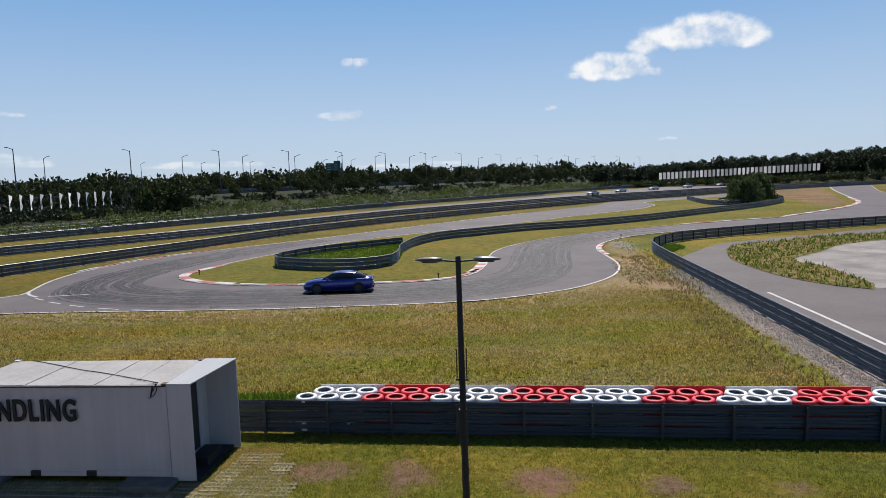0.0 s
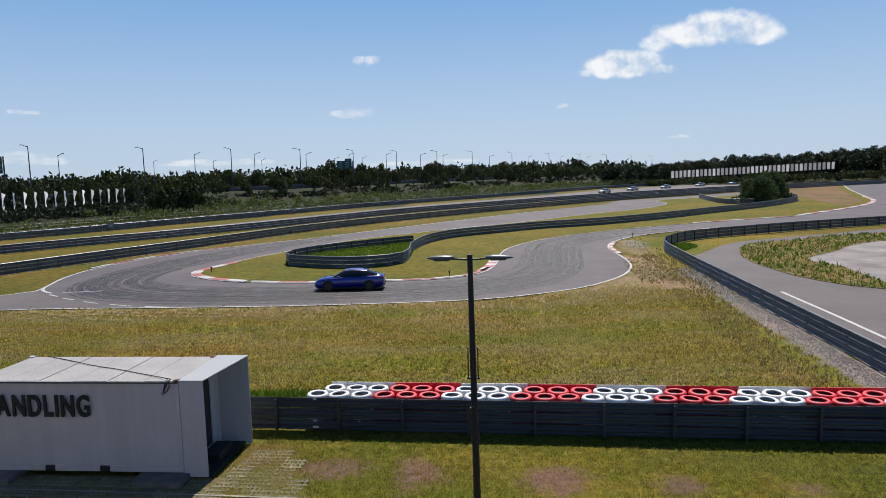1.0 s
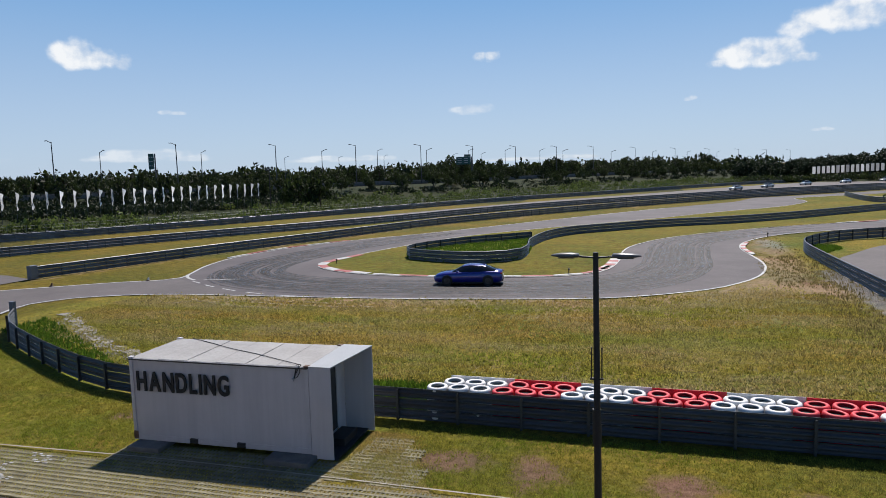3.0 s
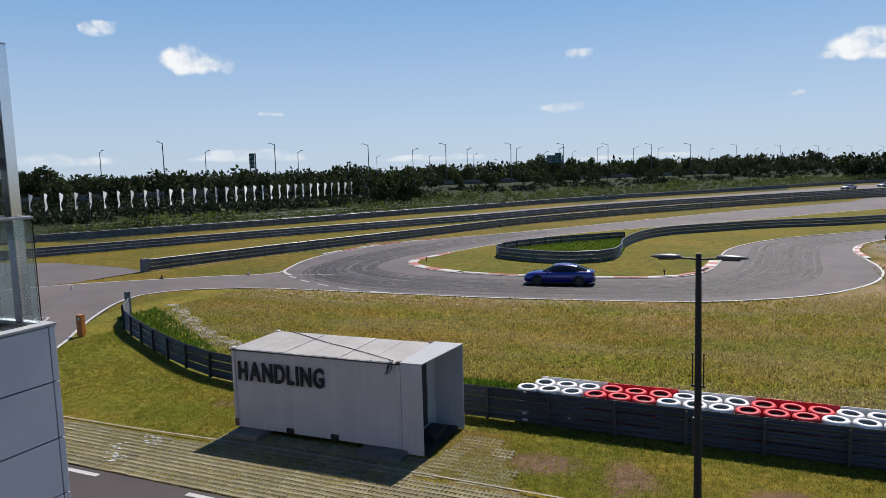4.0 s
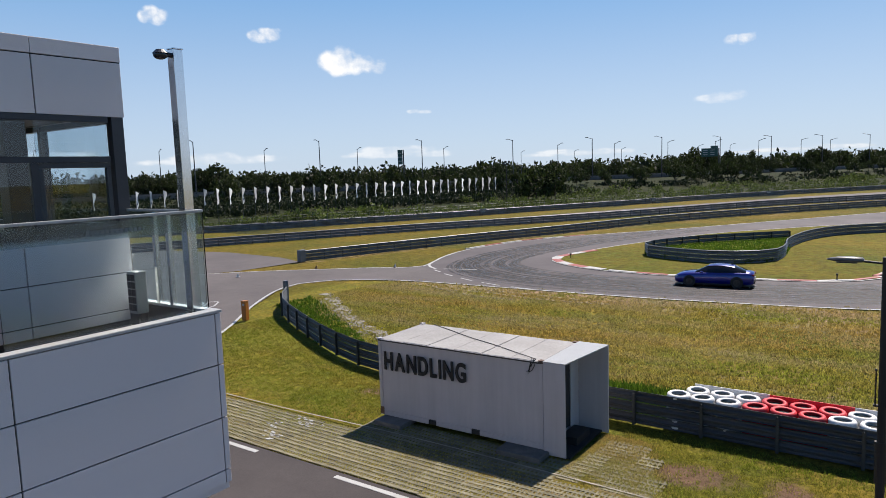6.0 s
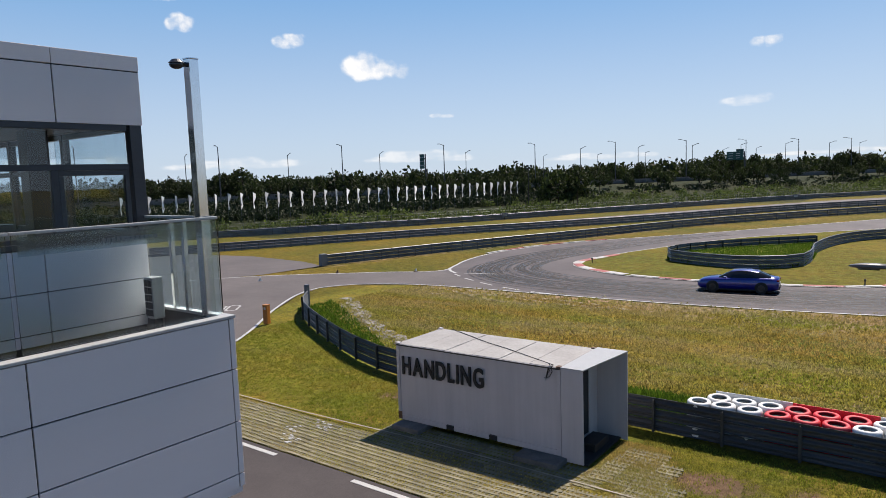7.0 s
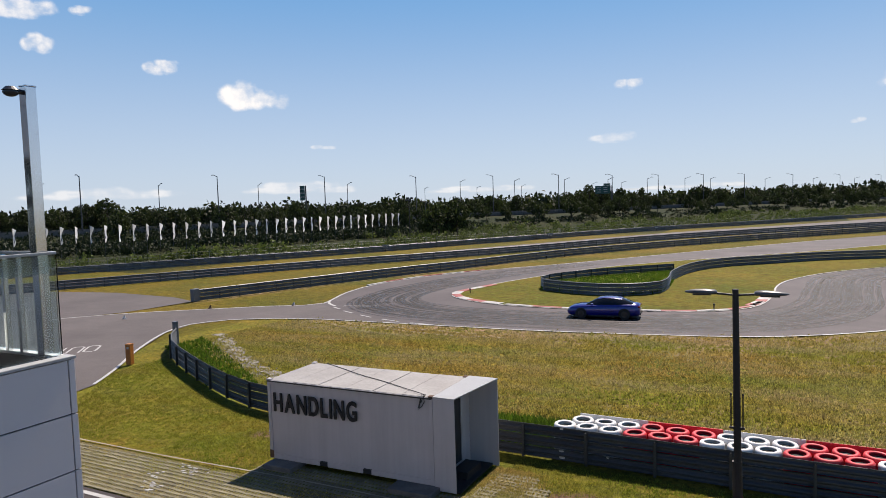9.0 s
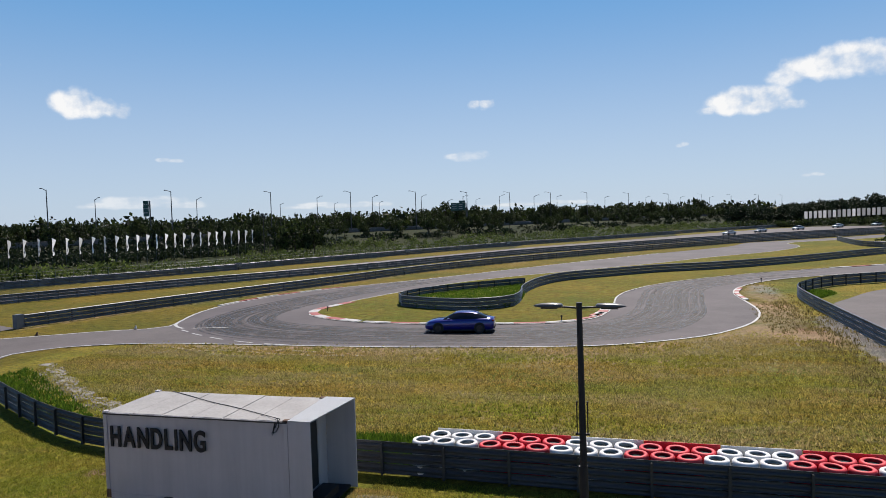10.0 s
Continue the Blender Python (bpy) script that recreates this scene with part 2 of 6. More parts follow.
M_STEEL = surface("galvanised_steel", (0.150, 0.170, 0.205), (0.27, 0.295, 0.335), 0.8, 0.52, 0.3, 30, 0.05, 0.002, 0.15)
# same steel, darker: the shade on the beams' back is put into the colour
M_STEEL_SHADED = surface("galvanised_steel_shaded_side", (0.085, 0.097, 0.115), (0.145, 0.158, 0.18), 0.8, 0.55, 0.3, 30, 0.05, 0.002, 0.15)
M_STEEL_POST = surface("dull_galvanised_post", (0.075, 0.085, 0.098), (0.135, 0.145, 0.155), 1.5, 0.5, 0.4)
M_TYRE_W = surface("white_painted_tyre", (1.05, 1.04, 1.02), (1.35, 1.34, 1.32), 2.2, 0.55, vary=0.08, relief=0.3)
M_TYRE_R = surface("red_painted_tyre", (0.92, 0.030, 0.050), (1.30, 0.060, 0.085), 2.2, 0.6, vary=0.12, relief=0.3)
M_RUBBER = surface("black_rubber", (0.010, 0.010, 0.011), (0.028, 0.028, 0.030), 4, 0.75)
M_BOX = streaked("white_container_paint", (0.74, 0.70, 0.715), (0.82, 0.78, 0.795))
M_BOX_TOP = surface("chalky_white_roof_paint", (0.45, 0.43, 0.41), (0.57, 0.555, 0.535), 0.9, 0.6, 0.0, 12, 0.1, 0.004)
# dark paint, also used where openings only hold shade
M_BOX_DARK = surface("dark_paint_and_shade", (0.018, 0.018, 0.020), (0.035, 0.035, 0.038), 2, 0.6)
M_RUST = surface("rusty_steel", (0.12, 0.055, 0.03), (0.30, 0.18, 0.11), 6, 0.8)
M_LETTER = surface("black_letter_paint", (0.005, 0.005, 0.006), (0.010, 0.010, 0.011), 4, 0.7)
M_CONCRETE = surface("weathered_concrete", (0.165, 0.155, 0.145), (0.285, 0.27, 0.255), 2.0, 0.85, relief=0.4)
M_KERB_STONE = surface("pale_kerb_stone", (0.34, 0.31, 0.24), (0.62, 0.57, 0.46), 1.3, 0.85, relief=0.3)
M_YARD = surface("pale_yard_concrete", (0.24, 0.215, 0.195), (0.52, 0.475, 0.44), 0.3, 0.9, 0.0, 9.0, 0.5, 0.02)
M_PAVER = surface("lawn_paver_concrete", (0.20, 0.182, 0.110), (0.40, 0.365, 0.235), 1.6, 0.9, relief=0.5, vary=0.18)
M_POLE = surface("dark_brown_pole_paint", (0.014, 0.010, 0.009), (0.026, 0.019, 0.016), 2, 0.6)
M_LAMP_HEAD = surface("grey_lamp_housing", (0.13, 0.128, 0.13), (0.20, 0.198, 0.20), 3, 0.4, 0.3)
M_LENS = surface("lamp_lens", (0.04, 0.04, 0.045), (0.08, 0.08, 0.085), 3, 0.2)
M_CLAD = surface("pale_grey_composite_panel", (1.28, 1.15, 1.13), (1.33, 1.20, 1.18), 0.25, 0.38, 0.0, 90, 0.02, 0.001, 0.02)
M_JOINT = surface("dark_joint_sealant", (0.02, 0.02, 0.024), (0.035, 0.035, 0.04), 4, 0.7)
M_COPING = surface("white_coping_metal", (0.66, 0.66, 0.65), (0.74, 0.74, 0.73), 1.5, 0.35)
M_DECK = surface("dark_deck_membrane", (0.018, 0.018, 0.019), (0.045, 0.044, 0.043), 1.2, 0.8)
M_INOX = surface("brushed_stainless_steel", (1.45, 1.45, 1.46), (1.60, 1.60, 1.61), 1.5, 0.16, 1.0, 60, 0.03, 0.001)
M_FRAME = surface("anthracite_window_frame", (0.030, 0.036, 0.052), (0.045, 0.052, 0.072), 2, 0.4)
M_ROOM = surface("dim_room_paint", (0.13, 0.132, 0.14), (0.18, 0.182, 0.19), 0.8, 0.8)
M_GLASS = glass("clear_balustrade_glass", (0.74, 0.86, 0.89))
M_FROST = glass("frosted_band", (0.66, 0.79, 0.84), 0.14)
M_PRINT = surface("faint_grey_print", (0.22, 0.27, 0.29), (0.28, 0.33, 0.35), 4, 0.6)
M_PANE = glass("window_glass", (0.72, 0.80, 0.84))
M_AC = surface("ivory_metal_casing", (0.55, 0.54, 0.51), (0.66, 0.65, 0.62), 2, 0.45)
M_ORANGE = surface("orange_bollard_paint", (0.62, 0.20, 0.025), (0.80, 0.32, 0.05), 2, 0.5)
M_BLUE = surface("metallic_blue_car_paint", (0.005, 0.013, 0.30), (0.008, 0.020, 0.42), 0.6, 0.3, 0.2, 200, 0.02, 0.001, coat=1.0)
M_WHITE_CAR = surface("white_car_paint", (0.72, 0.72, 0.73), (0.80, 0.80, 0.81), 0.6, 0.3, coat=0.8)
M_CAR_GLASS = surface("tinted_car_glass", (0.012, 0.014, 0.018), (0.022, 0.025, 0.030), 1, 0.06)
M_RIM = surface("grey_alloy_rim", (0.10, 0.10, 0.11), (0.2, 0.2, 0.21), 3, 0.35, 0.9)
M_HEAD = surface("clear_headlight", (0.55, 0.57, 0.60), (0.7, 0.72, 0.75), 5, 0.1)
M_TAIL = surface("red_tail_light", (0.30, 0.008, 0.010), (0.45, 0.015, 0.015), 5, 0.15)
M_PLATE = surface("pale_number_plate", (0.55, 0.58, 0.6), (0.65, 0.68, 0.7), 5, 0.4)
M_FLAG = leaves("white_banner_cloth", (1.2, 1.2, 1.2), (1.26, 1.26, 1.26), 0.7)
M_FLAG_BLUE = surface("grey_blue_print", (0.20, 0.23, 0.30), (0.32, 0.35, 0.40), 3, 0.85)
M_GREEN_SIGN = surface("green_road_sign", (0.008, 0.10, 0.085), (0.015, 0.14, 0.115), 2, 0.5)
M_SIGN_WHITE = surface("white_sign_print", (0.7, 0.72, 0.72), (0.8, 0.82, 0.82), 2, 0.5)
# pole grey with backlight shade put into the colour, hence so dark
M_GREY_POLE = surface("grey_pole_dark_for_backlight", (0.075, 0.08, 0.088), (0.125, 0.13, 0.14), 2, 0.5, 0.3)
M_BARK = surface("grey_brown_bark", (0.045, 0.034, 0.024), (0.11, 0.085, 0.06), 3, 0.9)
M_LEAF_DARK = leaves("dark_tree_leaves", (0.009, 0.017, 0.006), (0.088, 0.122, 0.030))
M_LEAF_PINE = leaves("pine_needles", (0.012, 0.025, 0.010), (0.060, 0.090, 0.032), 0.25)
M_LEAF_FIR = leaves("young_pine_needles", (0.034, 0.064, 0.018), (0.165, 0.235, 0.070), 0.3)
M_LEAF_BUSH = leaves("scrub_leaves", (0.030, 0.052, 0.013), (0.230, 0.300, 0.070), 0.4)
M_BLADE = blades_of("grass_blades", (0.19, 0.164, 0.036), (0.96, 0.78, 0.18), (0.98, 0.78, 0.43), 0.54)
M_BLADE_LAWN = blades_of("lawn_blades", (0.17, 0.182, 0.024), (0.58, 0.565, 0.095), (0.60, 0.51, 0.25), 0.63)
M_BLADE_LUSH = leaves("lush_grass_blades", (0.05, 0.115, 0.009), (0.22, 0.37, 0.035), 0.5)
M_BLADE_DRY = leaves("dry_weed_stalks", (0.16, 0.13, 0.035), (0.70, 0.56, 0.24), 0.5)
M_STONE = surface("grey_gravel_stone", (0.42, 0.38, 0.34), (0.80, 0.73, 0.65), 2, 0.9, vary=0.1)
M_CABLE = surface("black_cable", (0.02, 0.02, 0.02), (0.05, 0.048, 0.045), 5, 0.7)
M_FENCE = surface("thin_grey_fence_wire", (0.22, 0.23, 0.23), (0.33, 0.34, 0.34), 3, 0.5, 0.4)
M_CLOUD = cloud_stuff(0.97)
M_CLOUD_THIN = cloud_stuff(0.55)


# ---- mesh helpers ----
class Build:
    """Gathers the corners and faces of one mesh."""

    def __init__(self):
        self.v, self.f = [], []

    def add(self, verts, faces, m=None):
        n = len(self.v)
        self.v += [tuple(m @ Vector(p)) for p in verts] if m else [tuple(p) for p in verts]
        self.f += [tuple(n + i for i in face) for face in faces]
        return self

    def box(self, x0, x1, y0, y1, z0, z1, c=0.0, m=None):
        if c <= 0:
            vs = [(x, y, z) for x in (x0, x1) for y in (y0, y1) for z in (z0, z1)]
            return self.add(vs, [(0, 1, 3, 2), (4, 6, 7, 5), (0, 4, 5, 1), (2, 3, 7, 6), (0, 2, 6, 4), (1, 5, 7, 3)], m)
        bm = bmesh.new()
        bmesh.ops.create_cube(bm, size=1)
        for p in bm.verts:
            p.co = (x0 + (p.co.x + 0.5) * (x1 - x0), y0 + (p.co.y + 0.5) * (y1 - y0), z0 + (p.co.z + 0.5) * (z1 - z0))
        bmesh.ops.bevel(bm, geom=bm.edges[:], offset=c, segments=2, profile=0.6, affect="EDGES")
        return self.take(bm, m)

    def take(self, bm, m=None):
        bm.verts.index_update()
        self.add([p.co.copy() for p in bm.verts], [[p.index for p in f.verts] for f in bm.faces], m)
        bm.free()
        return self

    def tube(self, a, b, r0, r1=None, n=8, caps=True):
        r1 = r0 if r1 is None else r1
        a, b = Vector(a), Vector(b)
        q = (b - a).to_track_quat("Z", "Y").to_matrix()
        ring = [(math.cos(2 * math.pi * k / n), math.sin(2 * math.pi * k / n)) for k in range(n)]
        vs = [a + q @ Vector((r0 * c, r0 * s, 0)) for c, s in ring] + [b + q @ Vector((r1 * c, r1 * s, 0)) for c, s in ring]
        fs = [(k, (k + 1) % n, n + (k + 1) % n, n + k) for k in range(n)]
        if caps:
            fs += [tuple(range(n - 1, -1, -1)), tuple(range(n, 2 * n))]
        return self.add(vs, fs)

    def sweep(self, path, section, closed=True):
        """A section of (out, up) pairs carried along a level path, mitred."""
        n, k = len(path), len(section)
        vs = []
        for i, p in enumerate(path):
            d = Vector(path[min(i + 1, n - 1)]) - Vector(path[max(i - 1, 0)])
            d.z = 0
            d.normalize()
            out = Vector((d.y, -d.x, 0))
            vs += [Vector(p) + out * o + Vector((0, 0, u)) for o, u in section]
        fs = [(i * k + j, (i + 1) * k + j, (i + 1) * k + (j + 1) % k, i * k + (j + 1) % k) for i in range(n - 1) for j in range(k if closed else k - 1)]
        if closed:
            fs += [tuple(range(k)), tuple(range((n - 1) * k + k - 1, (n - 1) * k - 1, -1))]
        return self.add(vs, fs)

    def mesh(self, name, material, smooth=False):
        me = bpy.data.meshes.new(name)
        me.from_pydata(self.v, [], self.f)
        me.materials.append(material)
        if smooth:
            me.shade_smooth()
        me.update()
        return me


def part(name, build, material, parent=None, label="", smooth=False, m=None):
    """One mesh object, under a thing or under a part."""
    data = build if isinstance(build, bpy.types.Mesh) else build.mesh(name, material, smooth)
    ob = new(name, data)
    if parent:
        ob.parent = parent
    if m:
        ob.matrix_basis = m
    return tagged(ob, label)


def thing(name, label, category, m=None, group="", kind=""):
    ob = new(name)
    ob.empty_display_size = 0.2
    if m:
        ob.matrix_basis = m
    return tagged(ob, label, category, group, kind)


def spline(points, step=1.0, close=False):
    """Catmull-Rom through a few bend points, at about even steps."""
    pts = [Vector((*p, 0)) if len(p) == 2 else Vector(p) for p in points]
    n, out = len(pts), []
    for i in range(n if close else n - 1):
        if close:
            a, b, c, d = (pts[(i + k) % n] for k in (-1, 0, 1, 2))
        else:
            a, b, c, d = pts[max(i - 1, 0)], pts[i], pts[i + 1], pts[min(i + 2, n - 1)]
        m = max(1, int((c - b).length / step))
        for k in range(m):
            t = k / m
            out.append(0.5 * (2 * b + (c - a) * t + (2 * a - 5 * b + 4 * c - d) * t * t + (3 * b - a - 3 * c + d) * t**3))
    return out if close else out + [pts[-1]]


def resample(path, step):
    """Points at one even spacing along a path."""
    out, left = [Vector(path[0])], step
    for a, b in zip(path, path[1:]):
        a, b = Vector(a), Vector(b)
        length, at = (b - a).length, 0.0
        while length - at >= left:
            at += left
            out.append(a + (b - a) * (at / length))
            left = step
        left -= length - at
    return out


def lift(path, z):
    return [Vector((p[0], p[1], z)) for p in path]


def shift(path, off):
    """The path moved to its right by off metres."""
    n, out = len(path), []
    for i, p in enumerate(path):
        d = Vector(path[min(i + 1, n - 1)]) - Vector(path[max(i - 1, 0)])
        d.normalize()
        out.append(Vector((p[0] + d.y * off, p[1] - d.x * off, p[2])))
    return out


def ribbon(path, width, z):
    b = Build()
    one, two = shift(path, -width / 2), shift(path, width / 2)
    vs = [(p.x, p.y, z) for pair in zip(one, two) for p in pair]
    return b.add(vs, [(2 * i, 2 * i + 1, 2 * i + 3, 2 * i + 2) for i in range(len(path) - 1)])


def sheet(outline, z):
    """A flat sheet with any outline, cut into triangles."""
    bm = bmesh.new()
    vs = [bm.verts.new((p[0], p[1], z)) for p in outline]
    edges = [bm.edges.new((vs[i], vs[(i + 1) % len(vs)])) for i in range(len(vs))]
    bmesh.ops.triangle_fill(bm, use_beauty=True, use_dissolve=False, edges=edges)
    bmesh.ops.recalc_face_normals(bm, faces=bm.faces[:])
    if bm.faces and sum(f.normal.z for f in bm.faces) < 0:
        bmesh.ops.reverse_faces(bm, faces=bm.faces[:])
    return Build().take(bm)


# ---- the lines of the place ----
EDGE_NEAR = [(-29.5, 21.2), (-31.2, 23.6), (-34.6, 27.8), (-37.6, 32.3), (-38.5, 35.3), (-37.0, 37.8), (-34.0, 39.3), (-30.5, 40.1), (-22.0, 40.4), (-13.2, 40.8), (-3.4, 42.2), (0.9, 43.8), (4.8, 46.5), (7.0, 49.2), (8.7, 52.3), (9.8, 56.1), (10.2, 60.0), (10.0, 65.0), (9.9, 70.3), (11.1, 75.5), (14.7, 81.8), (20.5, 87.0), (35.0, 95.5), (60.0, 107.0), (82.0, 118.0), (93.0, 150.0), (98.3, 185.5), (124.6, 245.4), (176.0, 363.0)]
EDGE_FAR = [(-52.5, 32.5), (-51.0, 34.6), (-48.5, 37.4), (-45.5, 39.8), (-42.5, 41.9), (-39.0, 44.3), (-36.4, 45.5), (-35.4, 46.9), (-36.1, 49.2), (-37.6, 53.4), (-38.4, 58.8), (-37.6, 65.0), (-35.6, 70.3), (-31.5, 77.5), (-25.2, 86.0), (-15.8, 101.3), (-4.2, 119.8), (6.6, 135.6), (17.8, 150.4), (21.6, 157.5), (23.8, 164.0), (26.3, 169.2), (32.0, 173.5), (56.0, 194.0), (82.0, 226.0), (152.0, 347.0)]
INNER = [(42.5, 108.1), (34.9, 103.9), (25.3, 98.3), (16.5, 92.3), (8.3, 84.8), (3.3, 78.7), (0.2, 72.1), (-0.9, 67.0), (-1.1, 61.0), (-1.5, 56.5), (-2.4, 53.4), (-4.6, 51.2), (-8.0, 50.2), (-11.7, 49.8), (-16.0, 49.6), (-20.5, 50.2), (-23.8, 51.6), (-26.2, 53.6), (-27.2, 55.6), (-27.2, 58.0), (-26.2, 62.4), (-24.6, 68.2), (-21.5, 77.0), (-17.0, 85.0), (-6.5, 97.5), (3.5, 108.5), (14.0, 122.3), (24.5, 134.0), (31.5, 146.5), (33.2, 154.5), (33.0, 162.5), (37.5, 168.5), (52.0, 179.0), (68.0, 196.0), (92.0, 236.0), (150.0, 350.0), (124.0, 277.0), (97.0, 211.0), (79.1, 163.5), (73.0, 146.8), (65.3, 133.6), (54.0, 120.0)]
RAIL_NEAR = [(-33.4, 29.6), (-31.4, 27.4), (-29.2, 25.9), (-27.3, 24.8), (-23.7, 22.9), (-20.5, 21.5), (-17.8, 20.8), (-14.5, 20.6), (-8.0, 20.45), (1.0, 20.25), (14.5, 20.0)]
RAIL_RIGHT = [(14.55, 20.1), (14.55, 27.0), (14.5, 35.0), (14.45, 43.0), (14.4, 52.0), (14.45, 61.0), (14.75, 66.6), (15.9, 70.8), (19.9, 76.6), (27.6, 81.7), (35.7, 86.2), (50.3, 92.9), (80.0, 104.0), (130.0, 122.0)]
RAIL_LOOP = [(-11.0, 75.6), (-13.0, 73.6), (-16.6, 70.0), (-19.2, 66.4), (-20.6, 62.8), (-20.3, 59.9), (-18.2, 58.4), (-15.5, 57.4), (-13.2, 57.2), (-11.0, 58.1), (-9.6, 60.2), (-9.6, 64.0), (-10.1, 69.0), (-9.4, 77.0), (-7.0, 83.2), (-2.0, 88.2), (3.5, 93.2), (12.4, 98.3), (22.5, 107.0), (34.5, 119.5), (45.0, 130.5), (53.0, 140.5), (59.5, 151.0), (63.0, 163.0), (62.0, 171.0)]
RAIL_ONE = [(-48.0, 45.1), (-44.0, 57.0), (-40.5, 66.5), (-37.0, 75.0), (-33.2, 85.5), (-28.3, 97.5), (-18.0, 115.0), (-4.5, 133.8), (8.5, 150.0), (20.8, 164.5), (35.0, 178.5), (50.0, 191.5), (68.5, 209.0), (120.0, 246.0), (180.0, 275.0)]
RAIL_TWO = [(-100.0, -5.0), (-84.0, 23.0), (-71.0, 48.0), (-57.0, 74.0), (-47.5, 88.5), (-37.5, 105.0), (-23.8, 131.0), (-7.5, 153.0), (20.0, 185.0), (46.5, 209.5), (86.0, 238.0), (150.0, 266.0)]
RAIL_THREE = [(-122.0, 2.0), (-105.0, 32.0), (-89.0, 60.4), (-70.0, 92.0), (-60.0, 113.0), (-46.5, 140.0), (-30.0, 171.0), (-10.0, 199.0), (28.0, 257.0), (59.0, 290.0), (112.0, 330.0), (200.0, 358.0), (330.0, 388.0)]


def highway_x(y):
    return float(np.interp(y, [-160, 101, 131, 161, 191, 212, 233, 261, 306, 330, 480, 1000], [-240, -145, -131.5, -120.5, -107, -91, -76, -60.5, -34, -18, 80, 400]))


# ---- ground: one sheet to the horizon ----
def blob(x, y, cx, cy, rx, ry, turn=0.0, soft=0.45):
    """1 inside an ellipse, falling to 0 past its rim."""
    c, s = math.cos(radians(turn)), math.sin(radians(turn))
    u, w = ((x - cx) * c + (y - cy) * s) / rx, (-(x - cx) * s + (y - cy) * c) / ry
    return np.clip((1.0 + soft - np.sqrt(u * u + w * w)) / (2 * soft), 0, 1)


def near_path(x, y, points, width, soft):
    pts = np.array([(p.x, p.y) for p in spline(points, 1.5)])
    d = np.full(x.shape, 1e9)
    for p in pts:
        d = np.minimum(d, (x - p[0]) ** 2 + (y - p[1]) ** 2)
    return np.clip((width + soft - np.sqrt(d)) / soft, 0, 1)


def ground_sheet():
    far = [90, 130, 200, 320, 520, 900, 1600, 2800, 4600]
    xs = np.array([-v for v in far[::-1]] + list(np.arange(-64, 64.1, 0.8)) + far)
    ys = np.array([-4600, -2500, -1000, -400, -150, -60, -20, 0] + list(np.arange(6, 92.1, 0.8)) + [100, 115, 140, 180, 240, 320, 520, 900, 1600, 2800, 4600])
    gx, gy = np.meshgrid(xs, ys)
    x, y = gx.ravel(), gy.ravel()
    fine = (np.abs(x) < 70) & (y > 5) & (y < 95)
    z = np.where(fine, 0.03 * np.sin(x * 0.55 + 1.3 * np.sin(y * 0.4)) * np.sin(y * 0.47), 0.0) - 0.03
    me = bpy.data.meshes.new("ground")
    w = len(xs)
    faces = [(j * w + i, j * w + i + 1, (j + 1) * w + i + 1, (j + 1) * w + i) for j in range(len(ys) - 1) for i in range(w - 1)]
    me.from_pydata(np.stack([x, y, z], 1).tolist(), [], faces)
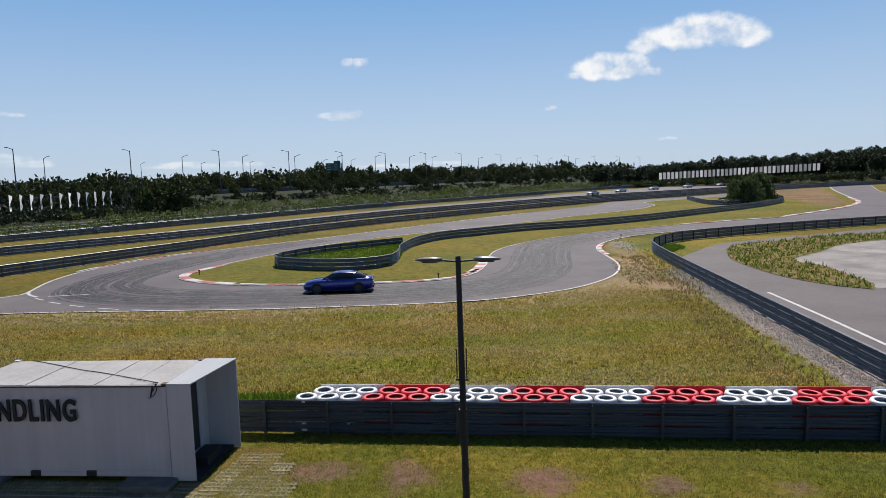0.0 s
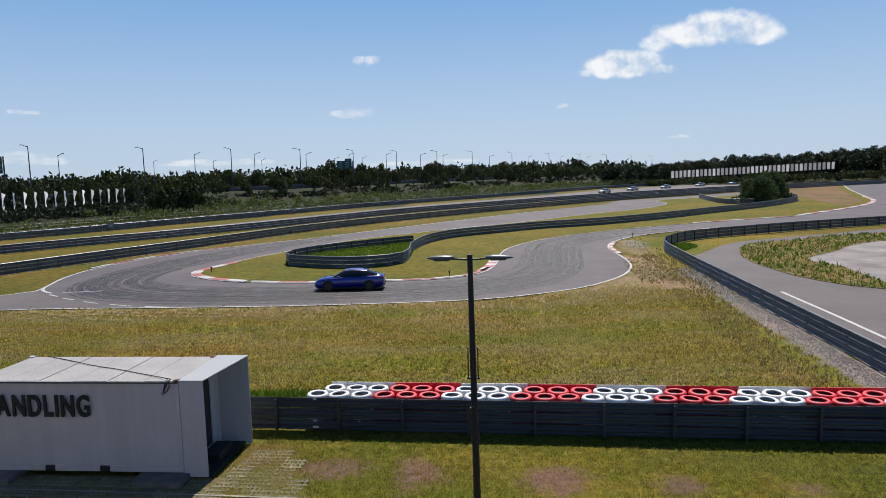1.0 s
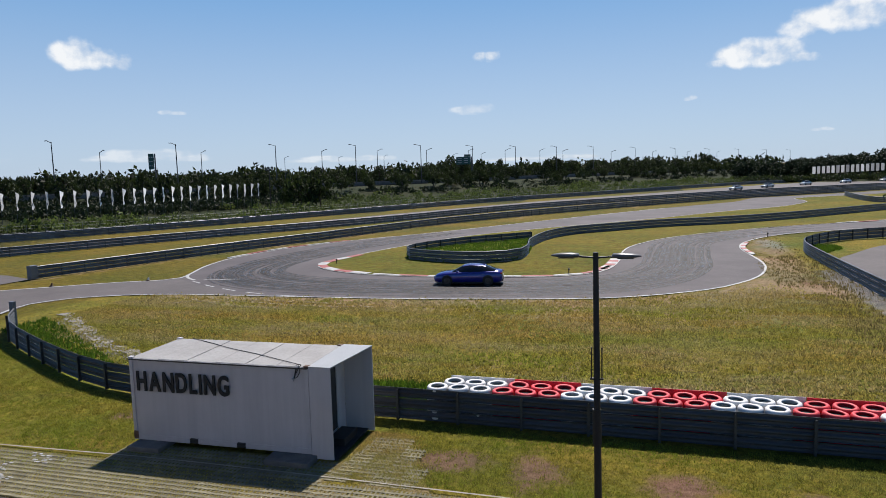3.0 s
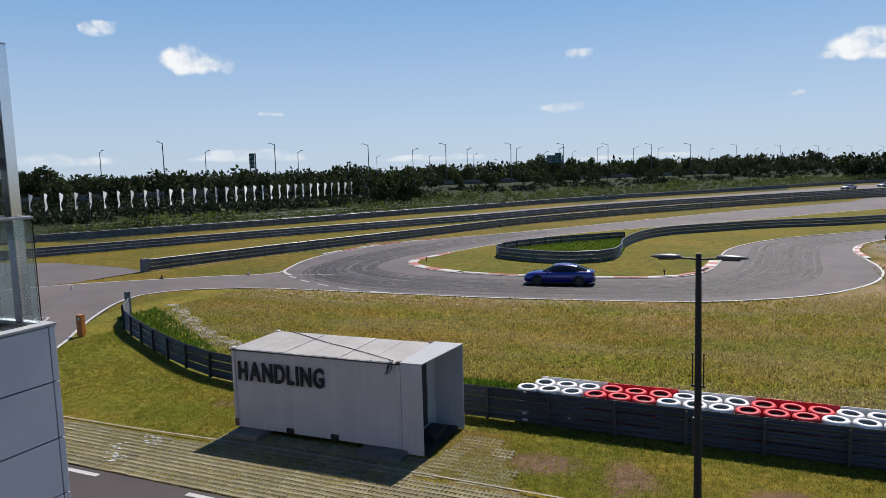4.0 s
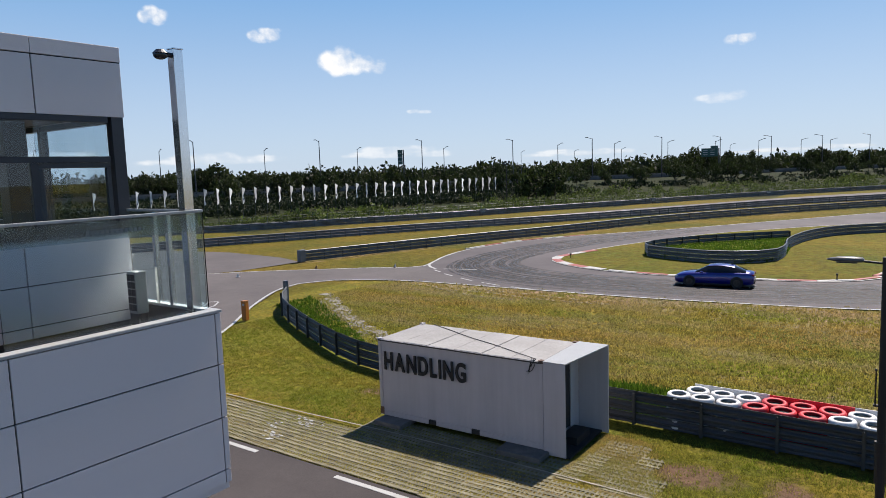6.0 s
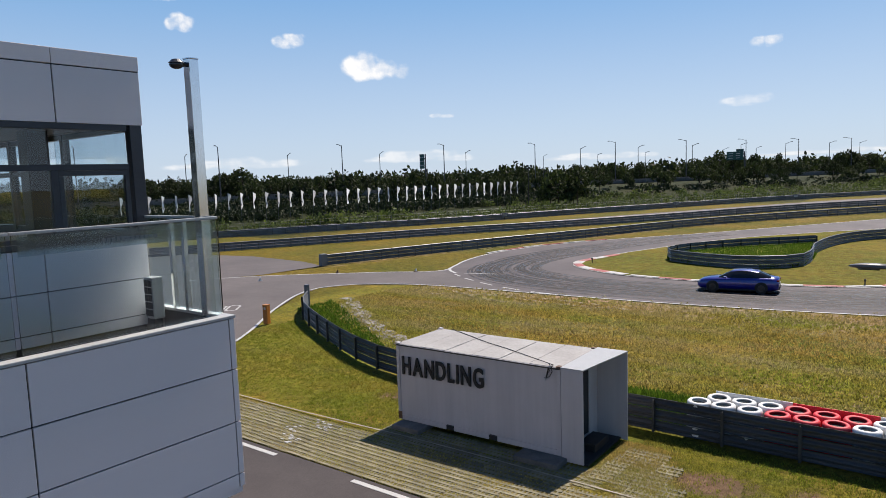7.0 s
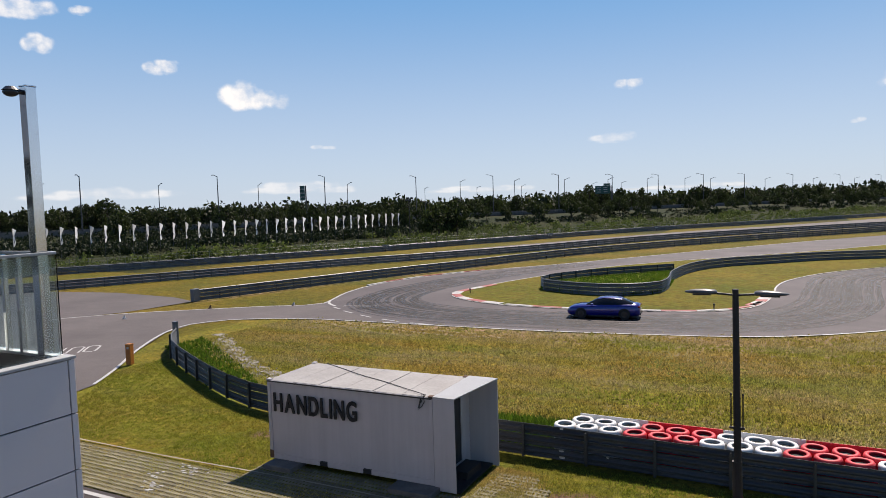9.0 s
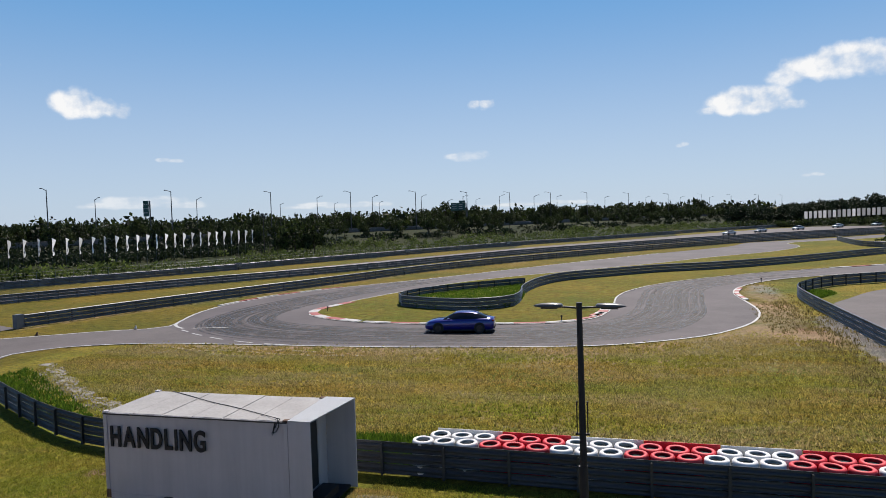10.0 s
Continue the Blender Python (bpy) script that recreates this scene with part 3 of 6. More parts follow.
    marks = {
        "dirt": np.maximum.reduce([
            blob(x, y, -4.7, 17.7, 1.2, 0.75, 20, 0.5), blob(x, y, -2.2, 17.5, 0.65, 1.2, 8, 0.5), blob(x, y, 1.5, 17.2, 0.9, 0.9, 0, 0.5), blob(x, y, 4.6, 17.2, 0.8, 0.8, 0, 0.5) * 0.85,
            blob(x, y, -16.6, 18.8, 0.7, 0.5) * 0.8, blob(x, y, -15.9, 19.6, 0.8, 0.35), blob(x, y, 7.8, 17.0, 0.9, 0.6, 0, 0.5) * 0.6,
            blob(x, y, 12.0, 50.5, 1.6, 3.0) * 0.55, blob(x, y, 12.6, 70.0, 1.2, 5.0) * 0.5,
        ]),
        "gravel": np.maximum.reduce([
            near_path(x, y, [(13.9, 21.0), (13.8, 30.0), (13.8, 42.0), (13.8, 54.0)], 0.75, 0.5),
            near_path(x, y, [(-32.2, 32.0), (-29.2, 29.8), (-26.5, 27.6), (-23.6, 26.2), (-21.0, 25.4)], 0.42, 0.3),
            blob(x, y, 33.0, 60.0, 8.5, 8.5, 30, 0.2), blob(x, y, 13.2, 74.0, 1.3, 5.0) * 0.7,
        ]),
        "lush": np.maximum.reduce([
            blob(x, y, -31.0, 29.0, 2.6, 1.6, -35) * 0.9, blob(x, y, -27.5, 26.2, 3.0, 1.0, -28) * 0.8, blob(x, y, -7.0, 21.6, 1.3, 0.6),
            blob(x, y, -14.6, 65.0, 5.0, 7.5, 15, 0.25), blob(x, y, 8.5, 37.0, 3.5, 7.0, 25) * 0.5, blob(x, y, 17.3, 70.2, 1.6, 3.0, -25),
            blob(x, y, -26.0, 22.0, 8.0, 5.0) * 0.68, blob(x, y, -20.0, 18.2, 6.0, 2.6) * 0.62, blob(x, y, 4.0, 17.0, 9.0, 2.6) * 0.45, blob(x, y, -33.0, 36.0, 6.0, 2.0) * 0.35,
            blob(x, y, 12.0, 31.0, 1.2, 9.0, 4) * 0.75, blob(x, y, 12.6, 60.0, 1.6, 5.0) * 0.5,
        ]),
        "dry": np.maximum.reduce([
            near_path(x, y, [(-30, 38.9), (-14, 39.2), (-2, 40.4), (3, 42.6), (7.5, 46.6), (10.5, 53.0), (11.5, 62.0)], 0.9, 2.4) * 0.8,
            blob(x, y, -3.0, 37.0, 9.0, 2.0) * 0.5, blob(x, y, 5.5, 40.0, 5.0, 4.0, 30) * 0.55, near_path(x, y, RAIL_ONE[:9], 0.4, 2.0) * 0.5,
            blob(x, y, 1.0, 27.0, 12.0, 4.0) * 0.33, blob(x, y, 10.4, 46.6, 3.0, 4.2, -20) * 1.05, blob(x, y, 12.4, 70.0, 1.8, 6.0) * 0.8,
        ]),
    }
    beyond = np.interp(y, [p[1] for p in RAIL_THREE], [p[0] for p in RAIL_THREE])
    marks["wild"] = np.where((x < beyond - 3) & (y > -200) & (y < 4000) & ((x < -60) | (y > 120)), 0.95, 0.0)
    top = np.interp(x, [-40, -30, -13, -3.4, 0.9, 4.8, 7.0, 8.7, 10, 14], [38.0, 40.0, 40.8, 42.2, 43.8, 46.5, 49.2, 52.3, 56.0, 80.0])
    # beyond the bladed field, blade shade comes from the ground colour
    marks["short"] = np.where((y > top + 1.0) | (x < -36), 0.95, 0.0)
    for name, values in marks.items():
        me.attributes.new(name, "FLOAT", "POINT").data.foreach_set("value", values.astype(np.float32))
    me.materials.append(M_GRASS)
    me.shade_smooth()
    return tagged(new("ground", me), "sun-bleached mown grass with bare patches and gravel", "ground", kind="structure")


ground_sheet()

# ---- track, roads, lines ----
near_edge, far_edge, inner_edge = spline(EDGE_NEAR, 1.2), spline(EDGE_FAR, 1.2), spline(INNER, 1.2, True)
track_outline = near_edge + far_edge[::-1] + [Vector((-70, 22, 0)), Vector((-70, 0, 0)), Vector((-36, 0, 0)), Vector((-27.5, 14, 0))]
track = part("track_road", sheet(track_outline, 0.012), M_ASPHALT)
tagged(track, "grey asphalt race track streaked with tyre rubber", "road", kind="structure")
island = part("island_grass", sheet(inner_edge, 0.045), M_GRASS)
tagged(island, "olive mown grass island inside the track hairpin", "lawn", kind="structure")
flat = np.array([v.co for v in island.data.vertices])
ix, iy = flat[:, 0], flat[:, 1]
for name, values in (("short", 0 * ix + 1.3), ("lush", 0 * ix + 0.42), ("dry", 0 * ix + 0.12), ("dirt", 0 * ix), ("gravel", 0 * ix)):
    island.data.attributes.new(name, "FLOAT", "POINT").data.foreach_set("value", values.astype(np.float32))
dry_field = part("dry_field", sheet(spline([(60.5, 132.0), (65.5, 138.5), (71.0, 148.5), (76.5, 163.5), (97.0, 217.0), (146.0, 345.0), (112.0, 300.0), (80.0, 215.0), (68.0, 176.0), (65.5, 160.0), (62.0, 146.0)], 2.0, True), 0.053), M_GRASS)
tagged(dry_field, "dry tan grass slope beside the far bend", "lawn", kind="structure")
dry_field.data.attributes.new("short", "FLOAT", "POINT").data.foreach_set("value", np.full(len(dry_field.data.vertices), 1.3, np.float32))
dry_field.data.attributes.new("dirt", "FLOAT", "POINT").data.foreach_set("value", np.full(len(dry_field.data.vertices), 0.6, np.float32))
loop_lawn = part("loop_lawn", sheet(spline(RAIL_LOOP[:13], 1.0, True), 0.30), M_GRASS)
tagged(loop_lawn, "lush green uncut grass inside the guardrail loop", "lawn", kind="structure")
loop_lawn.data.attributes.new("lush", "FLOAT", "POINT").data.foreach_set("value", np.full(len(loop_lawn.data.vertices), 0.85, np.float32))

entry = part("entry_road", sheet([(-35.3, 46.6), (-33.0, 44.9), (-30.4, 43.3), (-27.8, 42.0), (-25.0, 41.0), (-22.0, 40.42), (-26.0, 40.2), (-30.5, 40.06), (-34.0, 39.26), (-37.0, 37.76), (-38.4, 35.3), (-37.5, 32.3), (-34.5, 27.8), (-31.1, 23.6), (-29.4, 21.2), (-27.5, 14.0), (-36.0, 1.0), (-69.0, 1.0), (-69.0, 22.0), (-52.5, 32.4), (-51.0, 34.5), (-48.5, 37.3), (-45.5, 39.7), (-42.5, 41.8), (-39.0, 44.2), (-36.4, 45.4)], 0.0132), M_ASPHALT_OLD)
tagged(entry, "pale grey asphalt pit entry beside the dark track", "road", kind="structure")
pit = part("pit_road", sheet([(-51.8, 33.0), (-48.9, 38.0), (-48.2, 44.6), (-52.5, 46.2), (-62.0, 47.3), (-78.0, 45.0), (-100.0, 38.0), (-120.0, 15.0), (-100.0, 5.0), (-66.0, 5.0), (-60.0, 22.0)], 0.016), M_ASPHALT_OLD)
tagged(pit, "pale grey asphalt pit access road", "road", kind="structure")
service = part("service_road", sheet([(-60.0, -30.0), (40.0, -30.0), (40.0, 12.95), (-27.0, 12.95), (-34.0, 6.0), (-60.0, 0.5)], 0.014), M_ASPHALT_DARK)
tagged(service, "worn grey asphalt service road beside the lawn pavers", "road", kind="structure")
straight = part("main_straight_road", sheet([*shift(spline(RAIL_TWO, 4), -1.2), *shift(spline(RAIL_THREE, 4), 9.0)[::-1]], 0.014), M_ASPHALT_OLD)
tagged(straight, "pale asphalt main straight between guardrails", "road", kind="structure")
side_outline = spline([(14.85, 20.0), (14.85, 30.0), (14.8, 44.0), (14.9, 55.0), (16.2, 62.0), (18.6, 66.4), (22.4, 72.4), (27.0, 76.0), (36.0, 81.0), (47.4, 87.2), (80.0, 100.0), (130.0, 116.0)], 1.5)
side = part("side_road", sheet(side_outline + [Vector((130, 60, 0)), Vector((60, 20, 0))], 0.013), M_ASPHALT_OLD)
tagged(side, "grey asphalt side road with a wide yard", "road", kind="structure")
verge_outline = spline([(20.1, 60.4), (21.0, 64.8), (22.5, 69.0), (24.6, 72.1), (29.5, 74.9), (35.2, 78.5), (43.4, 81.2), (62.0, 88.0), (58.0, 81.0), (39.2, 73.4), (33.2, 69.5), (29.3, 64.7), (24.8, 59.6), (25.6, 55.9), (25.2, 50.6), (24.9, 46.9), (23.9, 45.0), (22.3, 46.5), (20.6, 50.5), (20.0, 56.2)], 1.2, True)
verge = part("verge_grass", sheet(verge_outline, 0.05), M_GRASS)
verge.data.attributes.new("short", "FLOAT", "POINT").data.foreach_set("value", np.full(len(verge.data.vertices), 1.3, np.float32))
verge.data.attributes.new("dry", "FLOAT", "POINT").data.foreach_set("value", np.full(len(verge.data.vertices), 0.42, np.float32))
tagged(verge, "rough weedy grass verge between road and gravel yard", "lawn", kind="structure")
yard_outline = spline([(24.3, 59.3), (29.0, 65.0), (33.2, 70.0), (39.2, 73.8), (56.0, 81.0), (95.0, 88.0), (95.0, 45.0), (50.0, 44.5), (25.2, 45.0), (24.7, 50.6), (25.0, 55.9)], 1.5, True)
yard = part("gravel_yard", sheet(yard_outline, 0.03), M_YARD)
tagged(yard, "pale rain-washed concrete and gravel yard", "gravel", kind="structure")

for name, path, w, z in (
    ("edge_line", near_edge[:300], 0.17, 0.024),
    ("edge_line", shift(far_edge[:95], 0.1), 0.21, 0.024),
    ("edge_line", spline([(-35.75, 48.5), (-35.15, 47.5), (-34.3, 46.6), (-33.3, 45.9)], 0.3), 0.24, 0.027),
    ("edge_line", shift(spline(INNER[:33], 1.2), -0.05), 0.15, 0.056),
    ("edge_line", shift(spline(INNER[35:] + INNER[:1], 1.2), 0.0), 0.3, 0.056),
    ("edge_line", spline([(17.2, 44.5), (17.25, 42.0), (17.35, 35.5), (17.3, 22.0)], 2.0), 0.22, 0.026),
    ("kerb_line", spline([(-26.5, 15.75), (-19.0, 15.72), (-13.0, 15.9), (-7.5, 15.85), (0.0, 15.7), (8.0, 15.6)], 0.5), 0.065, 0.036),
):
    tagged(part(name, ribbon(path, w, z), M_LINE if name == "edge_line" else M_KERB_STONE), "worn white painted line along the asphalt edge", "road marking", kind="structure")
for x0, x1 in ((-23.6, -20.8), (-18.9, -15.9), (-12.7, -9.7), (-6.7, -3.7)):
    tagged(part("parking_line", Build().box(x0, x1, 12.62, 12.78, 0.012, 0.024), M_LINE), "white painted dash on the service road", "road marking", group="dashes by the pavers")
for p, q in (((-33.0, 45.3), (-31.9, 44.6)), ((-31.0, 43.9), (-29.7, 43.2)), ((-28.6, 42.6), (-27.1, 41.9)), ((-26.0, 41.5), (-24.2, 40.95)), ((-23.2, 40.75), (-21.2, 40.5)), ((-32.6, 46.1), (-29.8, 46.8))):
    tagged(part("track_dash", ribbon([Vector((*p, 0)), Vector((*q, 0))], 0.16, 0.024), M_LINE), "short white painted dash across the track entry", "road marking", group="dashes at the track entry")
for path in ([(-29.6, 37.0), (-28.6, 37.2), (-27.5, 37.9), (-26.3, 37.6), (-23.7, 36.9), (-20.5, 36.6)], [(-30.4, 38.6), (-29.0, 38.9), (-27.8, 38.4), (-26.7, 37.9), (-24.4, 38.3), (-19.0, 37.6), (-15.0, 37.9)], [(-27.4, 39.3), (-25.8, 38.6), (-23.0, 38.9), (-17.0, 38.5)]):
    scar = part("wheel_track", ribbon(spline(path, 0.4), 0.34, 0.03), M_SCAR)
    tagged(scar, "pale dry wheel track curving through the grass", "wheel track", kind="structure")
wash = resample(spline([(-33.6, 33.2), (-32.0, 32.2), (-29.0, 30.0), (-26.2, 27.9), (-24.2, 26.8), (-22.2, 25.8), (-20.6, 25.2)], 0.3), 0.3)
edge = random.Random(12)
one = [p + Vector((0.35, 0.55, 0)) * (0.55 + 0.40 * math.sin(0.9 * k) * math.sin(0.31 * k) + edge.uniform(-0.15, 0.15)) for k, p in enumerate(wash)]
two = [p - Vector((0.35, 0.55, 0)) * (0.55 + 0.40 * math.sin(0.7 * k + 2) * math.sin(0.23 * k) + edge.uniform(-0.15, 0.15)) for k, p in enumerate(wash)]
tagged(part("gravel_run", sheet(one + two[::-1], 0.02), M_GRAVEL), "pale washed gravel run through the grass", "gravel", kind="structure")
# the word OUT painted on the pit road, each letter a marking of its own
UP, ACROSS = Vector((1.25, -1.38, 0)), Vector((-0.50, -0.46, 0))
LETTERS = {
    "O": [[(0.25, 0), (0.75, 0), (1, 0.12), (1, 0.88), (0.75, 1), (0.25, 1), (0, 0.88), (0, 0.12), (0.25, 0)]],
    "U": [[(0, 1), (0, 0.12), (0.25, 0), (0.75, 0), (1, 0.12), (1, 1)]],
    "T": [[(0.5, 0), (0.5, 0.94)], [(-0.05, 1), (1.05, 1)]],
}
for ch, at in (("O", (-38.0, 27.85, 0)), ("U", (-38.62, 27.2, 0)), ("T", (-39.2, 26.75, 0))):
    strokes = [[Vector(at) + ACROSS * u + UP * v for u, v in line] for line in LETTERS[ch]]
    owner = thing("road_letter", "white painted road letter " + ch + " on the pit road", "road marking", group="letters on the pit road")
    for line in strokes:
        part("stroke", ribbon(line, 0.13, 0.024), M_LINE, owner)
tagged(part("track_dash", ribbon([Vector((-37.4, 25.3, 0)), Vector((-36.5, 23.9, 0))], 0.14, 0.024), M_LINE), "short white painted dash across the track entry", "road marking", group="dashes at the track entry")


def kerb(path, width, side_off, run, label):
    """Painted kerb stones, red and white by turns, each a stone of its own."""
    owner = thing("kerb", label, "kerb", kind="structure")
    pts = resample(shift(path, side_off), run)
    for i, (p, q) in enumerate(zip(pts, pts[1:])):
        d = q - p
        m = Matrix.Translation((p + q) / 2) @ Matrix.Rotation(math.atan2(d.y, d.x), 4, "Z")
        b = Build().box(-d.length / 2 + 0.01, d.length / 2 - 0.01, -width / 2, width / 2, 0.0, 0.085, 0.02)
        part("kerb_stone", b, M_KERB_RED if i % 2 else M_KERB_WHITE, owner, m=m)
    return owner


kerb(spline(INNER[15:21], 0.5), 0.75, 0.35, 1.9, "red and white kerb round the hairpin")
kerb(spline(INNER[9:16], 0.5), 0.42, 0.25, 2.4, "worn red and white kerb along the lawn")
kerb(spline(INNER[8:11], 0.4), 0.8, 0.35, 1.1, "red and white striped kerb at the corner exit")
kerb(spline(EDGE_NEAR[17:20], 0.4), 0.45, 0.22, 1.2, "red and white kerb at the right-hand bend")
kerb(spline(EDGE_FAR[10:14], 0.5), 0.36, -0.3, 3.0, "red and white kerb along the far track edge")
kerb(spline(INNER[:3][::-1], 0.5), 0.5, -0.2, 3.2, "pale red and white kerb beside the guardrail lawn")
kerb(spline(INNER[38:] + INNER[:1], 0.5), 0.9, 0.3, 3.4, "white and red kerb round the far bend")

# tyre rubber on the track
rng = random.Random(5)
mid = spline([(24, 93.5), (12, 84), (5.5, 75.5), (4.0, 66), (3.2, 57), (0.5, 50.5), (-5, 46.8), (-14, 45.2), (-24, 45.6), (-30.2, 49.0), (-32.2, 55.5), (-31.2, 64.0), (-28.4, 74.0), (-23.0, 86.0)], 1.0)
for k in range(200):
    a = rng.randrange(0, len(mid) - 40) if k % 3 else rng.randrange(6, 34) if k % 2 else rng.randrange(len(mid) - 66, len(mid) - 34)
    path = mid[a : a + rng.randrange(22, 60)]
    off, drift = rng.uniform(-2.8, 2.8), rng.uniform(-1.6, 1.6)
    path = [p for p in shift(path, off)]
    path = [Vector((p.x + 0.10 * math.sin(i * 0.05 + k), p.y + drift * i / len(path), 0)) for i, p in enumerate(path)]
    mark = part("rubber_mark", ribbon(path, rng.uniform(0.05, 0.24), 0.0140 + 0.00004 * k), M_RUBBER_MARK)
    tagged(mark, "dark curved tyre rubber streak on asphalt", "skid mark", group="rubber streaks", kind="structure")

# ---- guardrails ----
W_FACE = [(0.03, 0.0), (0.085, 0.035), (0.085, 0.085), (0.02, 0.135), (0.02, 0.175), (0.085, 0.225), (0.085, 0.275), (0.03, 0.31)]
W_FACE = [(o, u * 1.07) for o, u in W_FACE]
W_SECTION = W_FACE + [(o - 0.012, u) for o, u in W_FACE[::-1]]


def rail_mesh(length, metal):
    return Build().sweep([Vector((-length / 2, 0, 0)), Vector((length / 2, 0, 0))], W_SECTION).mesh("rail", metal)


def post_mesh(h):
    b = Build().box(-0.04, 0.04, 0.094, 0.10, 0, h)
    b.box(-0.04, 0.04, -0.012, -0.006, 0, h).box(-0.004, 0.004, -0.006, 0.094, 0, h)
    return b.mesh("post", M_STEEL_POST)


POST = post_mesh(1.03)
RAIL = {False: rail_mesh(2.03, M_STEEL), True: rail_mesh(2.03, M_STEEL_SHADED)}


def guardrail(points, step, face, label, dull=False):
    """Three stacked W-beams on steel posts. face: +1 if the beams stand to the right of the line, -1 if to the left.
    dull: beams in the darker tone with shade painted in.
    """
    owner = thing("guardrail", label, "guardrail", kind="structure")
    pts = resample(spline(points, 0.4), step)
    for i, (p, q) in enumerate(zip(pts, pts[1:])):
        d = q - p
        turn = Matrix.Rotation(math.atan2(d.y, d.x) + (math.pi if face < 0 else 0), 4, "Z")
        for r in range(3):
            stretch = Matrix.Diagonal((d.length / 2.0, 1, 1, 1))
            z = 0.03 + r * 0.358
            part("rail", RAIL[dull], None, owner, m=Matrix.Translation(((p.x + q.x) / 2, (p.y + q.y) / 2, z)) @ turn @ stretch)
        part("post", POST, None, owner, m=Matrix.Translation((p.x, p.y, 0)) @ turn)
    return owner


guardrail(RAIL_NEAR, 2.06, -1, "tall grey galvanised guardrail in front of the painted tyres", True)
guardrail(RAIL_RIGHT, 2.0, -1, "grey galvanised guardrail curving beside the side road")
guardrail(RAIL_LOOP, 2.0, 1, "grey galvanised guardrail looping round the lawn")
guardrail([(45.0, 172.0), (43.2, 147.0), (50.0, 143.0)], 2.0, 1, "short galvanised guardrail stub behind the lawn")


def far_guardrail(points, label):
    owner = thing("guardrail", label, "guardrail", kind="structure")
    path = spline(points, 4)
    for r in range(3):
        part("rail", Build().sweep(lift(path, 0.03 + r * 0.358), W_SECTION), M_STEEL, owner)
    b = Build()
    for p in resample(path, 2.0):
        b.box(p.x - 0.06, p.x + 0.06, p.y - 0.06, p.y + 0.06, 0, 1.02)
    tagged(part("post_row", b, M_STEEL_POST, owner), kind="stuff")
    return owner


for pts, text in ((RAIL_ONE, "long grey guardrail along the far track edge"), (RAIL_TWO, "long grey guardrail beside the main straight"), (RAIL_THREE, "long grey guardrail below the fence")):
    far_guardrail(pts, text)
# end plate where the first long rail stops
tagged(part("rail_end_plate", Build().box(-48.35, -47.9, 44.4, 45.1, 0.0, 1.15, 0.03), M_STEEL), "dark steel plate closing the guardrail end", "guardrail end")
tagged(part("rail_end_post", Build().box(-33.6, -33.35, 29.55, 29.8, 0.0, 1.45, 0.02), M_STEEL), "tall dark steel post at the guardrail end", "guardrail end")

# thin mesh fence behind the farthest rail
fence = thing("mesh_fence", "thin grey wire fence behind the guardrail", "fence", kind="structure")
fpath = shift(spline(RAIL_THREE, 3), -2.2)
for z in (0.15, 0.6, 1.05, 1.5, 1.9):
    part("wire", Build().sweep(lift(fpath, z), [(0, 0), (0.012, 0.012), (0, 0.024), (-0.012, 0.012)]), M_FENCE, fence)
b = Build()
for p in resample(fpath, 2.4):
    b.tube((p.x, p.y, 0), (p.x, p.y, 2.0), 0.03, n=5)
tagged(part("fence_posts", b, M_FENCE, fence), kind="stuff")


# ---- painted tyre wall ----
def tyre_mesh(material):
    """A lying tyre: tread, bulged walls, bead and the hollow inside."""
    prof = [(0.200, 0.035), (0.215, 0.012), (0.262, 0.0), (0.305, 0.014), (0.326, 0.050), (0.331, 0.105), (0.326, 0.160), (0.305, 0.196), (0.262, 0.210), (0.215, 0.198), (0.200, 0.175), (0.225, 0.150), (0.295, 0.140), (0.300, 0.105), (0.295, 0.070), (0.225, 0.060)]
    n, k = 28, len(prof)
    b = Build()
    vs = [(r * math.cos(2 * math.pi * i / n), r * math.sin(2 * math.pi * i / n), z) for i in range(n) for r, z in prof]
    return b.add(vs, [(i * k + j, ((i + 1) % n) * k + j, ((i + 1) % n) * k + (j + 1) % k, i * k + (j + 1) % k) for i in range(n) for j in range(k)]).mesh("tyre", material, True)


TYRE = {"white": tyre_mesh(M_TYRE_W), "red": tyre_mesh(M_TYRE_R)}
# solid black plug, standing in for the shade down the tyre holes
INSIDE = Build().tube((0, 0, 0), (0, 0, 1.0), 0.212, n=20).mesh("shade_core", M_RUBBER)


def tyre_stack(x, y, colour, top_tilt):
    st = thing("tyre_stack", f"stack of {colour} painted tyres behind the guardrail", "tyre stack", pose(x, y, 0) @ Matrix.Diagonal((1.06, 1.06, 1, 1)), "painted tyre wall")
    part("dark_hollow", INSIDE, None, st)
    for k in range(5):
        tilt = top_tilt if k == 4 else (0, 0)
        part("tyre", TYRE[colour], None, st, m=pose(rng.uniform(-0.012, 0.012), rng.uniform(-0.012, 0.012), k * 0.222, tilt[0], tilt[1], rng.uniform(0, 360)) @ Matrix.Diagonal((1, 1, 1.07, 1)))
    return st


for x0, y0 in ((-5.92, 20.82), (-5.50, 21.46)):
    for k in range(26):
        colour = "white" if (k // 3) % 2 == 0 else "red"
        tyre_stack(x0 + k * 0.732, y0 - 0.011 * k, colour, (rng.uniform(-3, 3), rng.uniform(-3, 3)))
# belts along the back of the stacks
for g in range(9):
    x0, y0 = -5.70 + g * 2.196, 21.815 - 0.033 * g
    belt = part("tyre_belt", Build().box(x0, x0 + 2.18, y0, y0 + 0.025, 0.35, 1.16, 0.008), M_TYRE_W if g % 2 == 0 else M_TYRE_R)
    tagged(belt, ("white" if g % 2 == 0 else "red") + " rubber belt behind the painted tyres", "belt", group="belts of the tyre wall")

